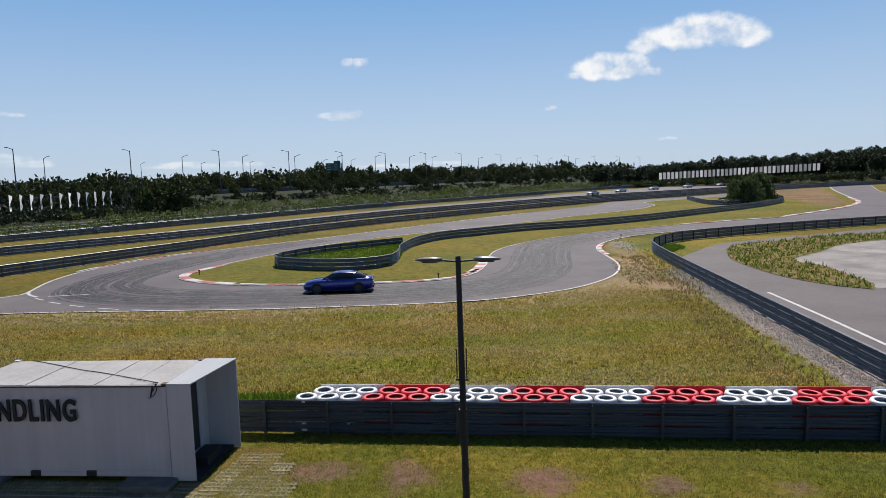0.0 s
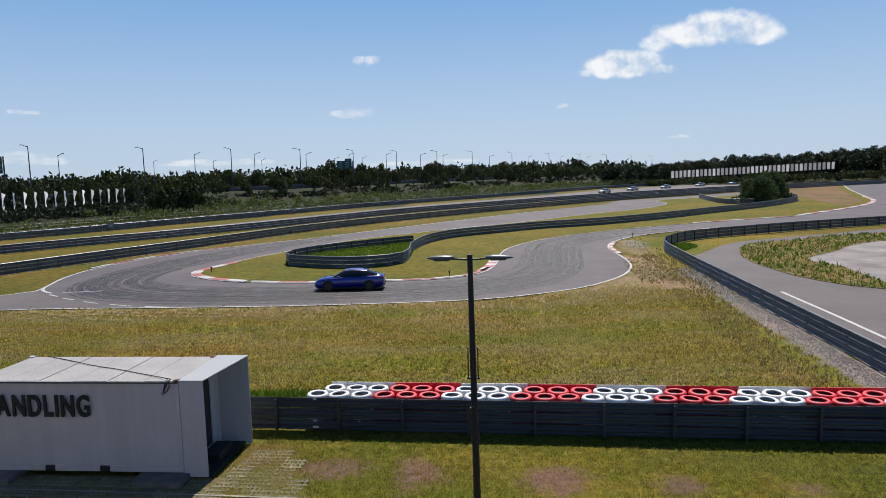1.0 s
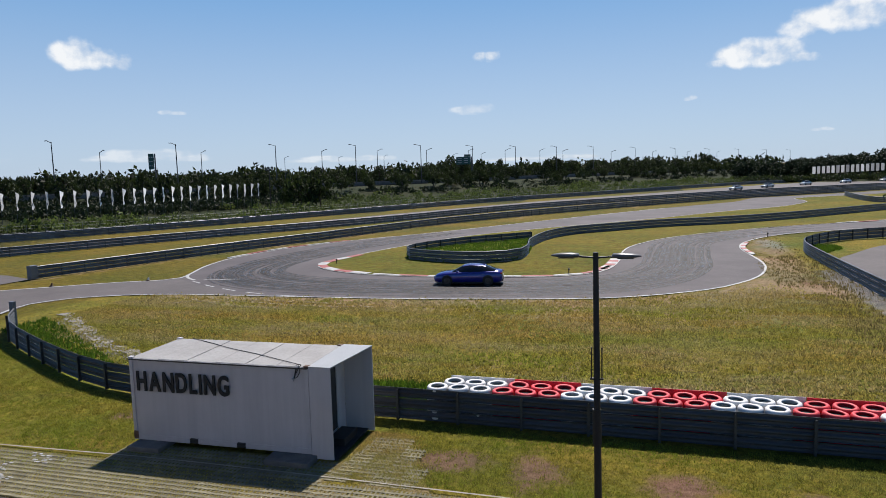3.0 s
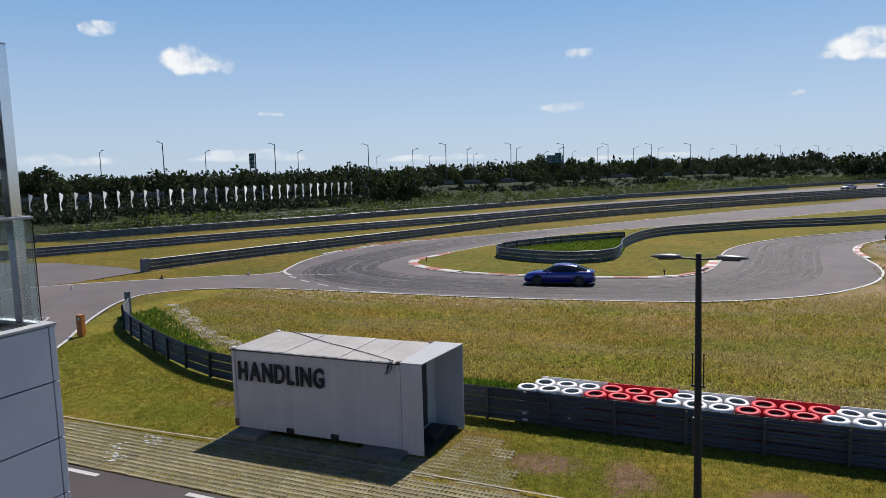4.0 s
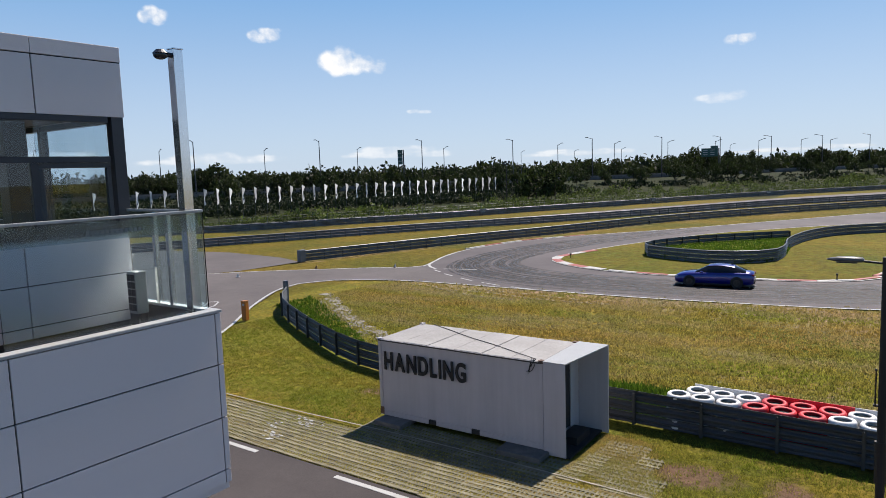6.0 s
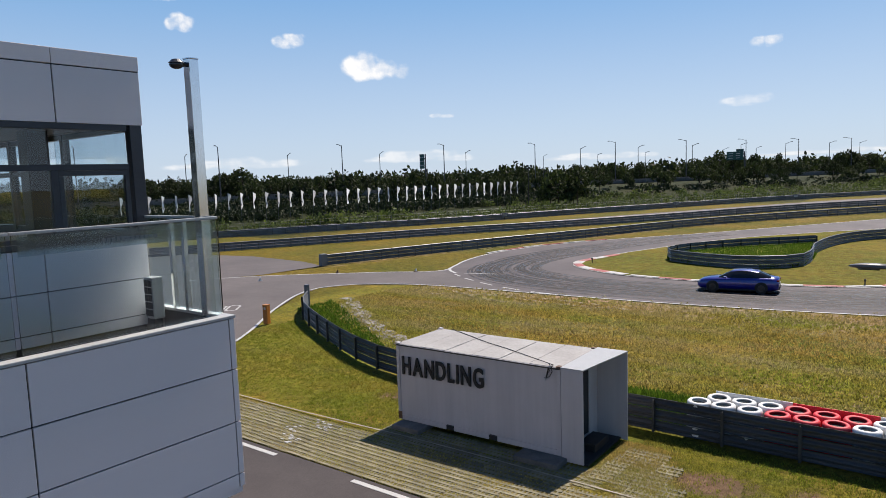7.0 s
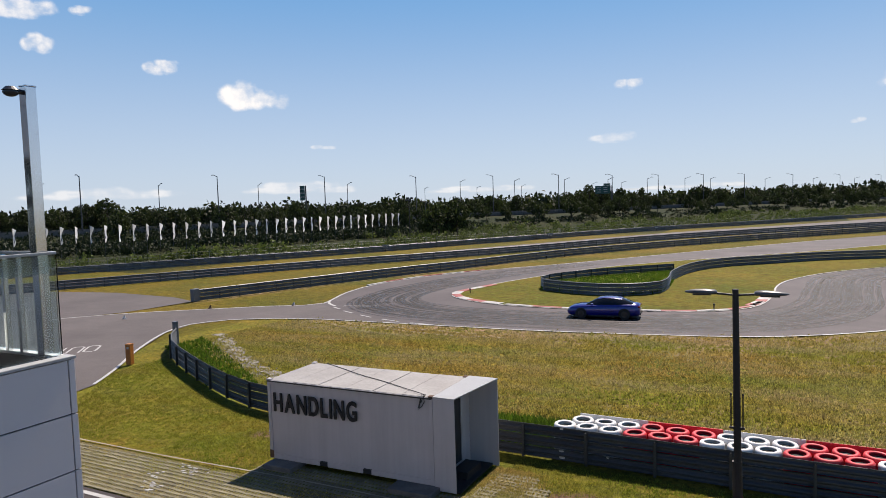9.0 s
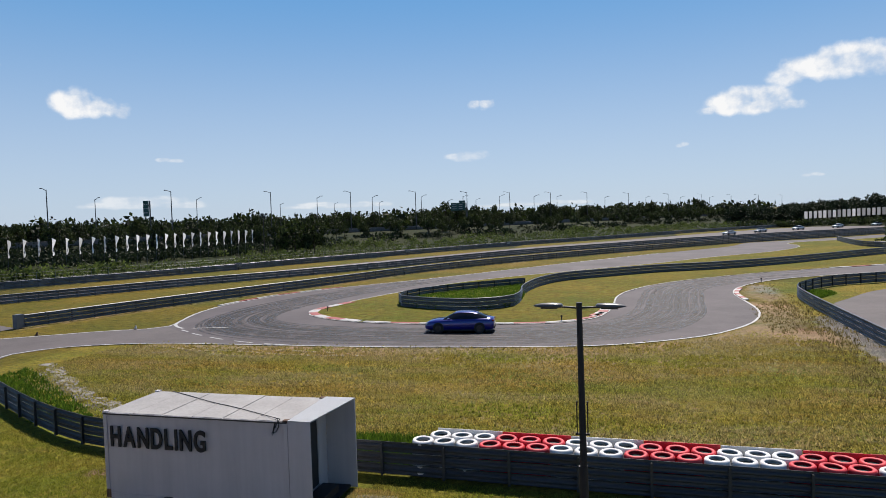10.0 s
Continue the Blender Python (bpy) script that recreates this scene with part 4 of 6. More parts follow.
# ---- container hut ----
BOXM = pose(-14.5, 16.75, 0, 0, 0, 0.85)  # local x along its front, y to the back
hut = thing("container_hut", "white steel container hut with black lettering and open porch", "container", BOXM)
L, W, Z0, Z1 = 5.98, 2.47, 0.16, 2.72
part("front_wall", Build().box(0.08, L, 0.03, 0.07, Z0 + 0.16, Z1 - 0.10), M_BOX, hut)
part("back_wall", Build().box(0.08, L, W - 0.07, W - 0.03, Z0 + 0.16, Z1 - 0.10), M_BOX, hut)
part("end_wall", Build().box(0.03, 0.07, 0.05, W - 0.05, Z0 + 0.16, Z1 - 0.1), M_BOX, hut)
part("floor_pan", Build().box(0.05, L, 0.06, W - 0.06, Z0 + 0.08, Z0 + 0.2), M_BOX_DARK, hut)
rail_b = Build().box(0.0, 1.95, 0.0, 0.08, Z0, Z0 + 0.16, 0.008).box(2.25, 3.55, 0.0, 0.08, Z0, Z0 + 0.16, 0.008).box(3.85, L, 0.0, 0.08, Z0, Z0 + 0.16, 0.008)
part("bottom_rail", rail_b, M_BOX, hut, "white bottom rail with two fork pockets")
# dark blocks stand in for the shade inside the fork pockets
part("fork_pocket", Build().box(1.95, 2.25, 0.015, 0.3, Z0 + 0.005, Z0 + 0.13), M_BOX_DARK, hut)
part("fork_pocket", Build().box(3.55, 3.85, 0.015, 0.3, Z0 + 0.005, Z0 + 0.13), M_BOX_DARK, hut)
part("bottom_rail", Build().box(0.0, L, W - 0.08, W, Z0, Z0 + 0.16, 0.008), M_BOX, hut)
part("top_rail", Build().box(0.0, L, 0.0, 0.08, Z1 - 0.12, Z1 - 0.01, 0.01), M_BOX, hut)
part("gutter", Build().box(0.02, L - 0.02, -0.035, -0.005, Z1 - 0.055, Z1 - 0.015, 0.008), M_BOX_DARK, hut, "dark drip strip below the roof edge")
part("top_rail", Build().box(0.0, L, W - 0.08, W, Z1 - 0.12, Z1 - 0.01, 0.01), M_BOX, hut)
for x in (0.0, L - 0.12):
    for y in (-0.004, W - 0.116):
        part("corner_post", Build().box(x, x + 0.12, y, y + 0.12, Z0, Z1 - 0.02, 0.012), M_BOX, hut)
        part("corner_casting", Build().box(x - 0.01, x + 0.15, y - 0.01, y + 0.14, Z1 - 0.05, Z1 + 0.04, 0.015), M_RUST if x > 1 else M_BOX, hut, "corner casting")
part("rust_stain", Build().box(-0.004, 0.16, -0.008, -0.005, Z0 + 0.02, Z0 + 0.27), M_RUST, hut, "brown rust at the bottom corner")
for k in range(6):
    x0 = 0.02 + k * (L - 0.04) / 6
    part("roof_panel", Build().box(x0 + 0.012, x0 + (L - 0.04) / 6 - 0.012, 0.02, W - 0.02, Z1 - 0.03, Z1 + (0.006 if k % 2 else 0.0), 0.006), M_BOX_TOP, hut)
porch = 6.66
part("porch_front", Build().box(L + 0.02, porch, -0.02, 0.03, 0.05, Z1 + 0.0, 0.005), M_BOX, hut, "white porch side panel")
part("porch_back", Build().box(L + 0.02, porch + 0.3, W - 0.02, W + 0.03, 0.0, Z1 - 0.0, 0.005), M_BOX, hut, "white porch side panel")
roof = Build()
roof.add([(L + 0.02, -0.03, Z1), (porch + 0.01, -0.03, Z1), (porch + 0.31, W + 0.04, Z1), (L + 0.02, W + 0.04, Z1), (L + 0.02, -0.03, Z1 + 0.035), (porch + 0.01, -0.03, Z1 + 0.035), (porch + 0.31, W + 0.04, Z1 + 0.035), (L + 0.02, W + 0.04, Z1 + 0.035)], [(3, 2, 1, 0), (4, 5, 6, 7), (0, 1, 5, 4), (1, 2, 6, 5), (2, 3, 7, 6), (3, 0, 4, 7)])
part("porch_roof", roof, M_COPING, hut, "bright white flat porch roof")
part("door_wall", Build().box(L - 0.02, L + 0.02, 0.035, W - 0.022, 0.0, Z1 - 0.03), M_BOX, hut)
# flat slab on the wall, its colour standing in for the unlit inside
part("doorway", Build().box(L + 0.02, L + 0.035, 0.78, 1.75, Z0 + 0.15, Z1 - 0.2), M_BOX_DARK, hut, "dark panel for the shade inside the open doorway")
part("door_jamb", Build().box(L + 0.02, L + 0.07, 1.75, 1.85, Z0 + 0.1, Z1 - 0.15, 0.01), M_BOX, hut)
part("door_jamb", Build().box(L + 0.02, L + 0.05, 0.75, 0.78, Z0 + 0.1, Z1 - 0.15, 0.01), M_BOX, hut)
part("notice_board", Build().box(L + 0.025, L + 0.05, 0.25, 0.75, 1.55, 2.45, 0.008), M_BOX_DARK, hut, "dark notice board with pale lines")
for k in range(4):
    part("notice_line", Build().box(L + 0.05, L + 0.055, 0.32, 0.68, 1.65 + k * 0.2, 1.72 + k * 0.2), M_SIGN_WHITE, hut)
# black mat, with the shadow inside the porch put into its colour
part("porch_floor", Build().box(L + 0.03, porch + 0.1, 0.05, W - 0.04, 0.02, 0.075), M_BOX_DARK, hut, "black porch mat with the porch shadow in its colour")
part("porch_step", Build().box(L + 0.1, L + 0.62, 0.9, 1.9, 0.0, 0.3, 0.02), M_BOX_DARK, hut, "dark entrance step")
part("conduit", Build().tube((L - 0.35, -0.03, Z1 - 0.05), (L - 0.42, -0.03, Z1 - 0.32), 0.022), M_CABLE, hut)
part("vent", Build().tube((L - 0.5, -0.03, Z1 - 0.38), (L - 0.5, 0.03, Z1 - 0.38), 0.05, n=12), M_BOX, hut)

# raised black letters, each a part
def letter_mesh(ch):
    cu = bpy.data.curves.new("letter", "FONT")
    cu.body, cu.size, cu.extrude, cu.offset = ch, 0.83, 0.02, 0.022
    tmp = bpy.data.objects.new("letter", cu)
    me = bpy.data.meshes.new_from_object(tmp)
    bpy.data.objects.remove(tmp)
    return me


meshes = [letter_mesh(ch) for ch in "HANDLING"]
spans = [(min(v.co.x for v in me.vertices), max(v.co.x for v in me.vertices)) for me in meshes]
gap = 0.085
wide = (3.16 - 7 * gap) / sum(b1 - a1 for a1, b1 in spans)
x = 0.28
for me, (a1, b1) in zip(meshes, spans):
    me.materials.clear()
    me.materials.append(M_LETTER)
    part("letter", me, M_LETTER, hut, "raised black letter", m=Matrix.Translation((x - a1 * wide, -0.045, 1.755)) @ Matrix.Rotation(radians(90), 4, "X") @ Matrix.Diagonal((wide, 1, 1, 1)))
    x += (b1 - a1) * wide + gap

cable = Build()
ends = spline([(0.55, W, Z1 + 0.02), (1.7, 1.93, Z1 + 0.022), (2.7, 1.44, Z1 + 0.022), (3.7, 1.05, Z1 + 0.022), (4.8, 0.55, Z1 + 0.022), (L - 0.32, 0.08, Z1 + 0.05), (L - 0.26, -0.03, Z1 + 0.02), (L - 0.22, -0.06, Z1 - 0.12), (L - 0.30, -0.06, Z1 - 0.26), (L - 0.40, -0.05, Z1 - 0.33)], 0.12)
for p, q in zip(ends, ends[1:]):
    cable.tube(p, q, 0.012, n=6)
knot = spline([(L - 0.36, 0.05, Z1 + 0.03), (L - 0.30, -0.02, Z1 + 0.09), (L - 0.22, 0.03, Z1 + 0.06), (L - 0.27, -0.05, Z1 - 0.02), (L - 0.33, -0.06, Z1 - 0.16)], 0.05)
for p, q in zip(knot, knot[1:]):
    cable.tube(p, q, 0.012, n=6)
ob = part("roof_cable", cable, M_CABLE, None, m=BOXM)
tagged(ob, "thin black cable lying across the container roof", "cable")
for x0, x1, y0 in ((0.15, 1.25, -0.55), (4.75, 6.15, -0.62)):
    ob = part("concrete_block", Build().box(x0, x1, y0, y0 + 0.9, 0.0, 0.155, 0.03), M_CONCRETE, None, m=BOXM)
    tagged(ob, "low concrete foundation block under the container edge", "concrete block", group="container foundation blocks")
for x0 in (0.2, 5.2):
    ob = part("concrete_block", Build().box(x0, x0 + 0.6, 1.6, 2.4, 0.0, 0.158, 0.02), M_CONCRETE, None, m=BOXM)
    tagged(ob, "low concrete foundation block under the container edge", "concrete block", group="container foundation blocks")

# ---- twin-arm lamp post ----
lamp = thing("twin_lamp_post", "dark brown twin-arm lamp post on the lawn", "street lamp", pose(-0.45, 14.68, 0) @ Matrix.Diagonal((1, 1, 0.985, 1)))
part("pole", Build().tube((0.06, 0, 0), (0, 0, 6.42), 0.088, 0.058, 14), M_POLE, lamp, smooth=False)
part("base_flange", Build().tube((0.06, 0, 0), (0.06, 0, 0.04), 0.2, n=16), M_POLE, lamp)
part("sleeve", Build().tube((0.035, 0, 2.1), (0.02, 0, 2.9), 0.10, 0.095, 14), M_POLE, lamp)
for s in (-1, 1):
    part("arm", Build().tube((0, 0, 6.30), (s * 0.42, 0, 6.33), 0.022, n=8), M_POLE, lamp)
    head, k = Build(), 8
    for x, w, up, down in ((-0.30, 0.075, 0.030, 0.02), (-0.27, 0.115, 0.055, 0.03), (-0.10, 0.13, 0.066, 0.034), (0.10, 0.12, 0.058, 0.03), (0.21, 0.085, 0.040, 0.02), (0.28, 0.045, 0.022, 0.01), (0.31, 0.012, 0.008, 0.004)):
        head.v += [tuple(Matrix.Translation((s * 0.64, 0, 6.34)) @ Matrix.Rotation(0 if s > 0 else math.pi, 4, "Z") @ Vector(p)) for p in ((x, -w, 0), (x, -w * 0.8, up * 0.7), (x, -w * 0.35, up), (x, w * 0.35, up), (x, w * 0.8, up * 0.7), (x, w, 0), (x, w * 0.7, -down), (x, -w * 0.7, -down))]
    head.f += [(a * k + b, (a + 1) * k + b, (a + 1) * k + (b + 1) % k, a * k + (b + 1) % k) for a in range(6) for b in range(k)]
    head.f += [tuple(range(k)), tuple(range(6 * k + k - 1, 6 * k - 1, -1))]
    hd = part("lamp_head", head, M_LAMP_HEAD, lamp, "grey flat leaf-shaped lamp head", True)
    part("lens", Build().box(s * 0.62 - 0.17, s * 0.62 + 0.17, -0.08, 0.08, 6.285, 6.305, 0.006), M_LENS, hd)
    part("side_rod", Build().tube((s * 0.11 + 0.024, -0.03, 3.62), (s * 0.11 + 0.024, -0.03, 4.28), 0.013, n=6), M_POLE, lamp)
    part("rod_tip", Build().tube((s * 0.11 + 0.024, -0.03, 4.27), (s * 0.11 + 0.024, -0.03, 4.31), 0.02, n=6), M_POLE, lamp)
part("banner_bracket", Build().box(-0.12, 0.17, -0.05, 0.02, 3.58, 3.62, 0.006), M_POLE, lamp)

# ---- white building with terrace ----
house = thing("terrace_building", "white panel-clad building with glass balcony and dark windows", "building", kind="structure")
X0 = -7.10
part("terrace_box", Build().box(-30.0, X0 - 0.03, -12.0, 5.32, 4.26, 5.99), M_JOINT, house, "dark substructure behind the panels")
part("parapet", Build().box(X0 - 0.16, X0 - 0.03, -12.0, 5.32, 5.99, 6.46).box(-15.0, X0 - 0.162, 5.24, 5.32, 5.99, 6.46), M_JOINT, house)
tops, y_joints = [6.46, 5.80, 5.11, 4.42, 4.24], [5.35, 5.26, 2.90, 0.45, -2.0, -4.45, -6.9, -9.35, -11.8]
for r in range(4):
    for c in range(8):
        part("wall_panel", Build().box(X0 - 0.03, X0, y_joints[c + 1] + 0.008, y_joints[c] - 0.008, tops[r + 1] + 0.008, tops[r] - 0.008, 0.004), M_CLAD, house)
for k in range(5):
    part("wall_panel", Build().box(X0 - 0.03 - (k + 1) * 2.2, X0 - 0.04 - k * 2.2, 5.32, 5.35, 4.24, 6.45, 0.004), M_CLAD, house)
part("coping", Build().box(X0 - 0.16, X0 + 0.012, -12.0, 5.36, 6.462, 6.50, 0.008), M_COPING, house, "bright white metal coping")
part("coping", Build().box(-12.0, X0 - 0.17, 5.24, 5.36, 6.462, 6.50, 0.008), M_COPING, house)
part("deck", Build().box(-9.0, X0 - 0.165, -12.0, 5.235, 5.992, 6.06), M_DECK, house, "dark roof membrane deck")
part("soffit", Build().box(-30.0, X0 - 0.03, -12.0, 5.32, 4.16, 4.235), M_CLAD, house)
part("lower_wall", Build().box(-30.0, -11.0, -12.0, 3.5, 0.0, 4.155), M_CLAD, house)
# glass balustrade on the coping
for y0, y1 in ((2.95, 5.30), (0.60, 2.90), (-1.75, 0.55), (-4.1, -1.8)):
    g = part("balustrade_pane", Build().box(-7.31, -7.29, y0, y1, 6.50, 7.74, 0.003), M_GLASS, house, "clear glass balustrade pane")
    g.visible_shadow = False
    part("handrail", Build().box(-7.33, -7.27, y0 - 0.02, y1 + 0.02, 7.722, 7.755, 0.006), M_COPING, g)
    part("frost_band", Build().box(-7.287, -7.284, y0 + 0.05, y1 - 0.05, 7.50, 7.70), M_FROST, g, "frosted strip along the glass top").visible_shadow = False
    for k in range(12):
        part("print_bar", Build().box(-7.2835, -7.282, y0 + 0.9 + k * 0.055, y0 + 0.936 + k * 0.055, 7.57, 7.61), M_PRINT, g)
for x0, x1 in ((-9.0, -7.32),):
    g = part("balustrade_pane", Build().box(x0, x1, 5.332, 5.348, 6.50, 7.74, 0.003), M_GLASS, house, "clear glass balustrade pane")
    g.visible_shadow = False
    part("handrail", Build().box(x0, x1 - 0.03, 5.31, 5.36, 7.722, 7.755, 0.006), M_COPING, g)
for x in (-7.95, -8.25):
    part("baluster", Build().box(x - 0.03, x + 0.03, 5.22, 5.28, 6.50, 7.72, 0.006), M_INOX, house, "stainless steel baluster")
# room behind the deck
part("lower_clad_backing", Build().box(-9.2, -9.03, -12.0, 5.235, 5.992, 7.43), M_JOINT, house)
rows = [7.42, 6.87, 6.35, 6.2]
ys = [5.33, 3.95, 2.65, 1.35, 0.05, -1.25, -2.55]
for r in range(3):
    for c in range(6):
        part("wall_panel", Build().box(-9.03, -9.0, ys[c + 1] + 0.007, ys[c] - 0.007, rows[r + 1] + 0.007, rows[r] - 0.007, 0.004), M_CLAD, house)
part("sill", Build().box(-9.25, -8.97, -12.0, 5.28, 7.425, 7.50, 0.006), M_FRAME, house, "dark window sill")
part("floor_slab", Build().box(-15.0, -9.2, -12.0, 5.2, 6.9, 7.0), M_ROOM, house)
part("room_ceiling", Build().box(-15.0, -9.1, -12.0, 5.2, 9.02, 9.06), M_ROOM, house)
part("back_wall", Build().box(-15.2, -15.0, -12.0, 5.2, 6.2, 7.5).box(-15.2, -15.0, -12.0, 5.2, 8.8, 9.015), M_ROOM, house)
for y in (4.9, 1.9, -1.1, -4.1):
    part("back_column", Build().box(-15.15, -15.0, y - 0.12, y + 0.12, 7.5, 8.8), M_FRAME, house)
part("roof", Build().box(-15.3, -9.02, -12.0, 5.33, 9.062, 9.94), M_JOINT, house)
part("fascia_corner", Build().box(-9.03, -8.995, 5.332, 5.388, 9.02, 9.93), M_JOINT, house)
ysf = [5.40, 4.24, 2.0, -0.24, -2.48, -4.72]
for c in range(5):
    part("fascia_panel", Build().box(-9.02, -8.99, ysf[c + 1] + 0.008, ysf[c] - 0.008, 9.012, 9.735, 0.004), M_CLAD, house)
    part("fascia_cap", Build().box(-9.02, -8.985, ysf[c + 1] + 0.003, ysf[c] - 0.003, 9.75, 9.95, 0.006), M_CLAD, house)
for k in range(3):
    part("fascia_panel", Build().box(-9.03 - (k + 1) * 2.05, -9.04 - k * 2.05, 5.331, 5.36, 9.012, 9.94, 0.004), M_CLAD, house)
# window frames: corner post, transom, head, mullions
part("corner_mullion", Build().box(-9.12, -8.985, 5.20, 5.37, 7.5, 9.01, 0.006), M_FRAME, house)
win = part("window_frame", Build().box(-9.1, -9.0, -4.7, 5.16, 8.93, 9.008, 0.004).box(-9.1, -9.0, -4.7, 5.16, 8.40, 8.48, 0.004).box(-9.1, -9.0, -4.7, 5.16, 7.502, 7.56, 0.004), M_FRAME, house, "dark blue-grey window frame")
for y in (4.17, 2.4, 0.6, -1.2):
    part("mullion", Build().box(-9.09, -9.01, y - 0.045, y + 0.045, 7.56, 8.40, 0.004), M_FRAME, win)
sash = Build().box(-9.08, -9.02, 4.22, 5.16, 8.33, 8.395, 0.004).box(-9.08, -9.02, 4.22, 4.28, 7.56, 8.33, 0.004).box(-9.08, -9.02, 5.10, 5.158, 7.56, 8.33, 0.004)
part("sash", sash, M_GREY_POLE, win, "pale grey sliding sash")
for y0, y1 in ((4.22, 5.15), (2.45, 4.12), (0.65, 2.35), (-1.15, 0.55)):
    for z0, z1 in ((7.56, 8.40), (8.48, 8.93)):
        part("pane", Build().box(-9.056, -9.05, y0, y1, z0, z1), M_PANE, win).visible_shadow = False
for x0, x1 in ((-11.0, -9.12), (-13.0, -11.08), (-15.0, -13.08)):
    for z0, z1 in ((7.56, 8.40), (8.48, 8.93)):
        part("pane", Build().box(x0, x1, 5.24, 5.246, z0, z1), M_PANE, house).visible_shadow = False
    part("mullion", Build().box(x0 - 0.08, x0, 5.18, 5.30, 7.5, 9.01, 0.004), M_FRAME, house)
part("window_frame", Build().box(-15.0, -9.12, 5.2, 5.3, 8.40, 8.48).box(-15.0, -9.12, 5.2, 5.3, 7.42, 7.56).box(-15.0, -9.12, 5.2, 5.3, 8.93, 9.01), M_FRAME, house)
part("side_wall", Build().box(-15.0, -9.2, 5.15, 5.25, 6.2, 7.42), M_CLAD, house)
for x, y in ((-10.6, 4.6), (-10.4, 3.2)):
    part("inner_column", Build().box(x - 0.15, x + 0.15, y - 0.15, y + 0.15, 7.0, 9.02, 0.01), M_FRAME, house)

cctv = thing("camera_mast", "brushed stainless square mast with a small dome camera", "mast", pose(-7.52, 5.262, 6.47))
part("mast", Build().box(-0.065, 0.065, -0.065, 0.065, 0.0, 3.25, 0.008), M_INOX, cctv)
part("mast_cap", Build().box(-0.07, 0.07, -0.07, 0.07, 3.25, 3.265, 0.004), M_INOX, cctv)
cam_part = part("camera_housing", Build().tube((0.0, -0.06, 3.18), (0.0, -0.16, 3.18), 0.03, n=8), M_LENS, cctv, "dark dome camera")
bm = bmesh.new()
bmesh.ops.create_uvsphere(bm, u_segments=16, v_segments=10, radius=0.085)
for v in bm.verts:
    v.co.z *= 0.62
part("dome", Build().take(bm, Matrix.Translation((0.0, -0.20, 3.165))), M_LENS, cam_part, smooth=True)
part("shield", Build().tube((0, -0.20, 3.185), (0, -0.20, 3.23), 0.095, 0.05, 16), M_FRAME, cam_part)

ac = thing("air_conditioner", "ivory outdoor air-conditioning unit with dark grille", "air conditioner", pose(-8.42, 5.04, 6.36))
part("casing", Build().box(-0.10, 0.10, -0.08, 0.08, 0.03, 0.59, 0.012), M_AC, ac)
part("stand", Build().box(-0.09, 0.09, -0.07, -0.04, -0.30, 0.03), M_BOX_DARK, ac)
part("stand", Build().box(-0.09, 0.09, 0.04, 0.07, -0.30, 0.03), M_BOX_DARK, ac)
for r in range(5):
    for c in range(2):
        part("grille_slot", Build().box(-0.085 + c * 0.09, -0.005 + c * 0.09, -0.088, -0.08, 0.07 + r * 0.1, 0.155 + r * 0.1), M_BOX_DARK, ac)

# ---- bollard, small markers ----
bol = thing("orange_bollard", "orange square bollard on the grass edge", "bollard", pose(-31.6, 24.9, 0, 0, 0, 15))
part("body", Build().box(-0.15, 0.15, -0.15, 0.15, 0, 1.08, 0.02), M_ORANGE, bol)
part("cap", Build().box(-0.16, 0.16, -0.16, 0.16, 1.08, 1.13, 0.015), M_ORANGE, bol)
part("reflector", Build().box(-0.06, 0.06, -0.158, -0.15, 0.85, 0.98), M_SIGN_WHITE, bol, "small pale reflector")
for k, (x, y, tip) in enumerate(((-45.9, 35.6, 0), (-43.1, 41.7, 1), (-37.1, 45.2, 1))):
    mk = thing("track_marker", "small white and brown track edge marker", "marker", pose(x, y, 0.016, 0, 0, 40 * k), "track edge markers")
    part("base", Build().box(-0.16, 0.16, -0.12, 0.12, 0, 0.06, 0.015), M_RUST if tip else M_SIGN_WHITE, mk)
    part("cone", Build().tube((0, 0, 0.06), (0.05, 0, 0.30), 0.11, 0.03, 10), M_SIGN_WHITE if k != 1 else M_RUST, mk)
for x, y in ((-4.6, 51.9), (14.0, 80.5), (-25.6, 55.8), (-30.5, 91.6)):
    mk = thing("edge_post", "short dark post beside the kerb", "marker", pose(x, y, 0.03), "kerb side posts")
    part("stem", Build().tube((0, 0, 0), (0, 0, 0.32), 0.04, n=8), M_POLE, mk)
    part("top", Build().box(-0.07, 0.07, -0.05, 0.05, 0.32, 0.45, 0.01), M_POLE, mk)


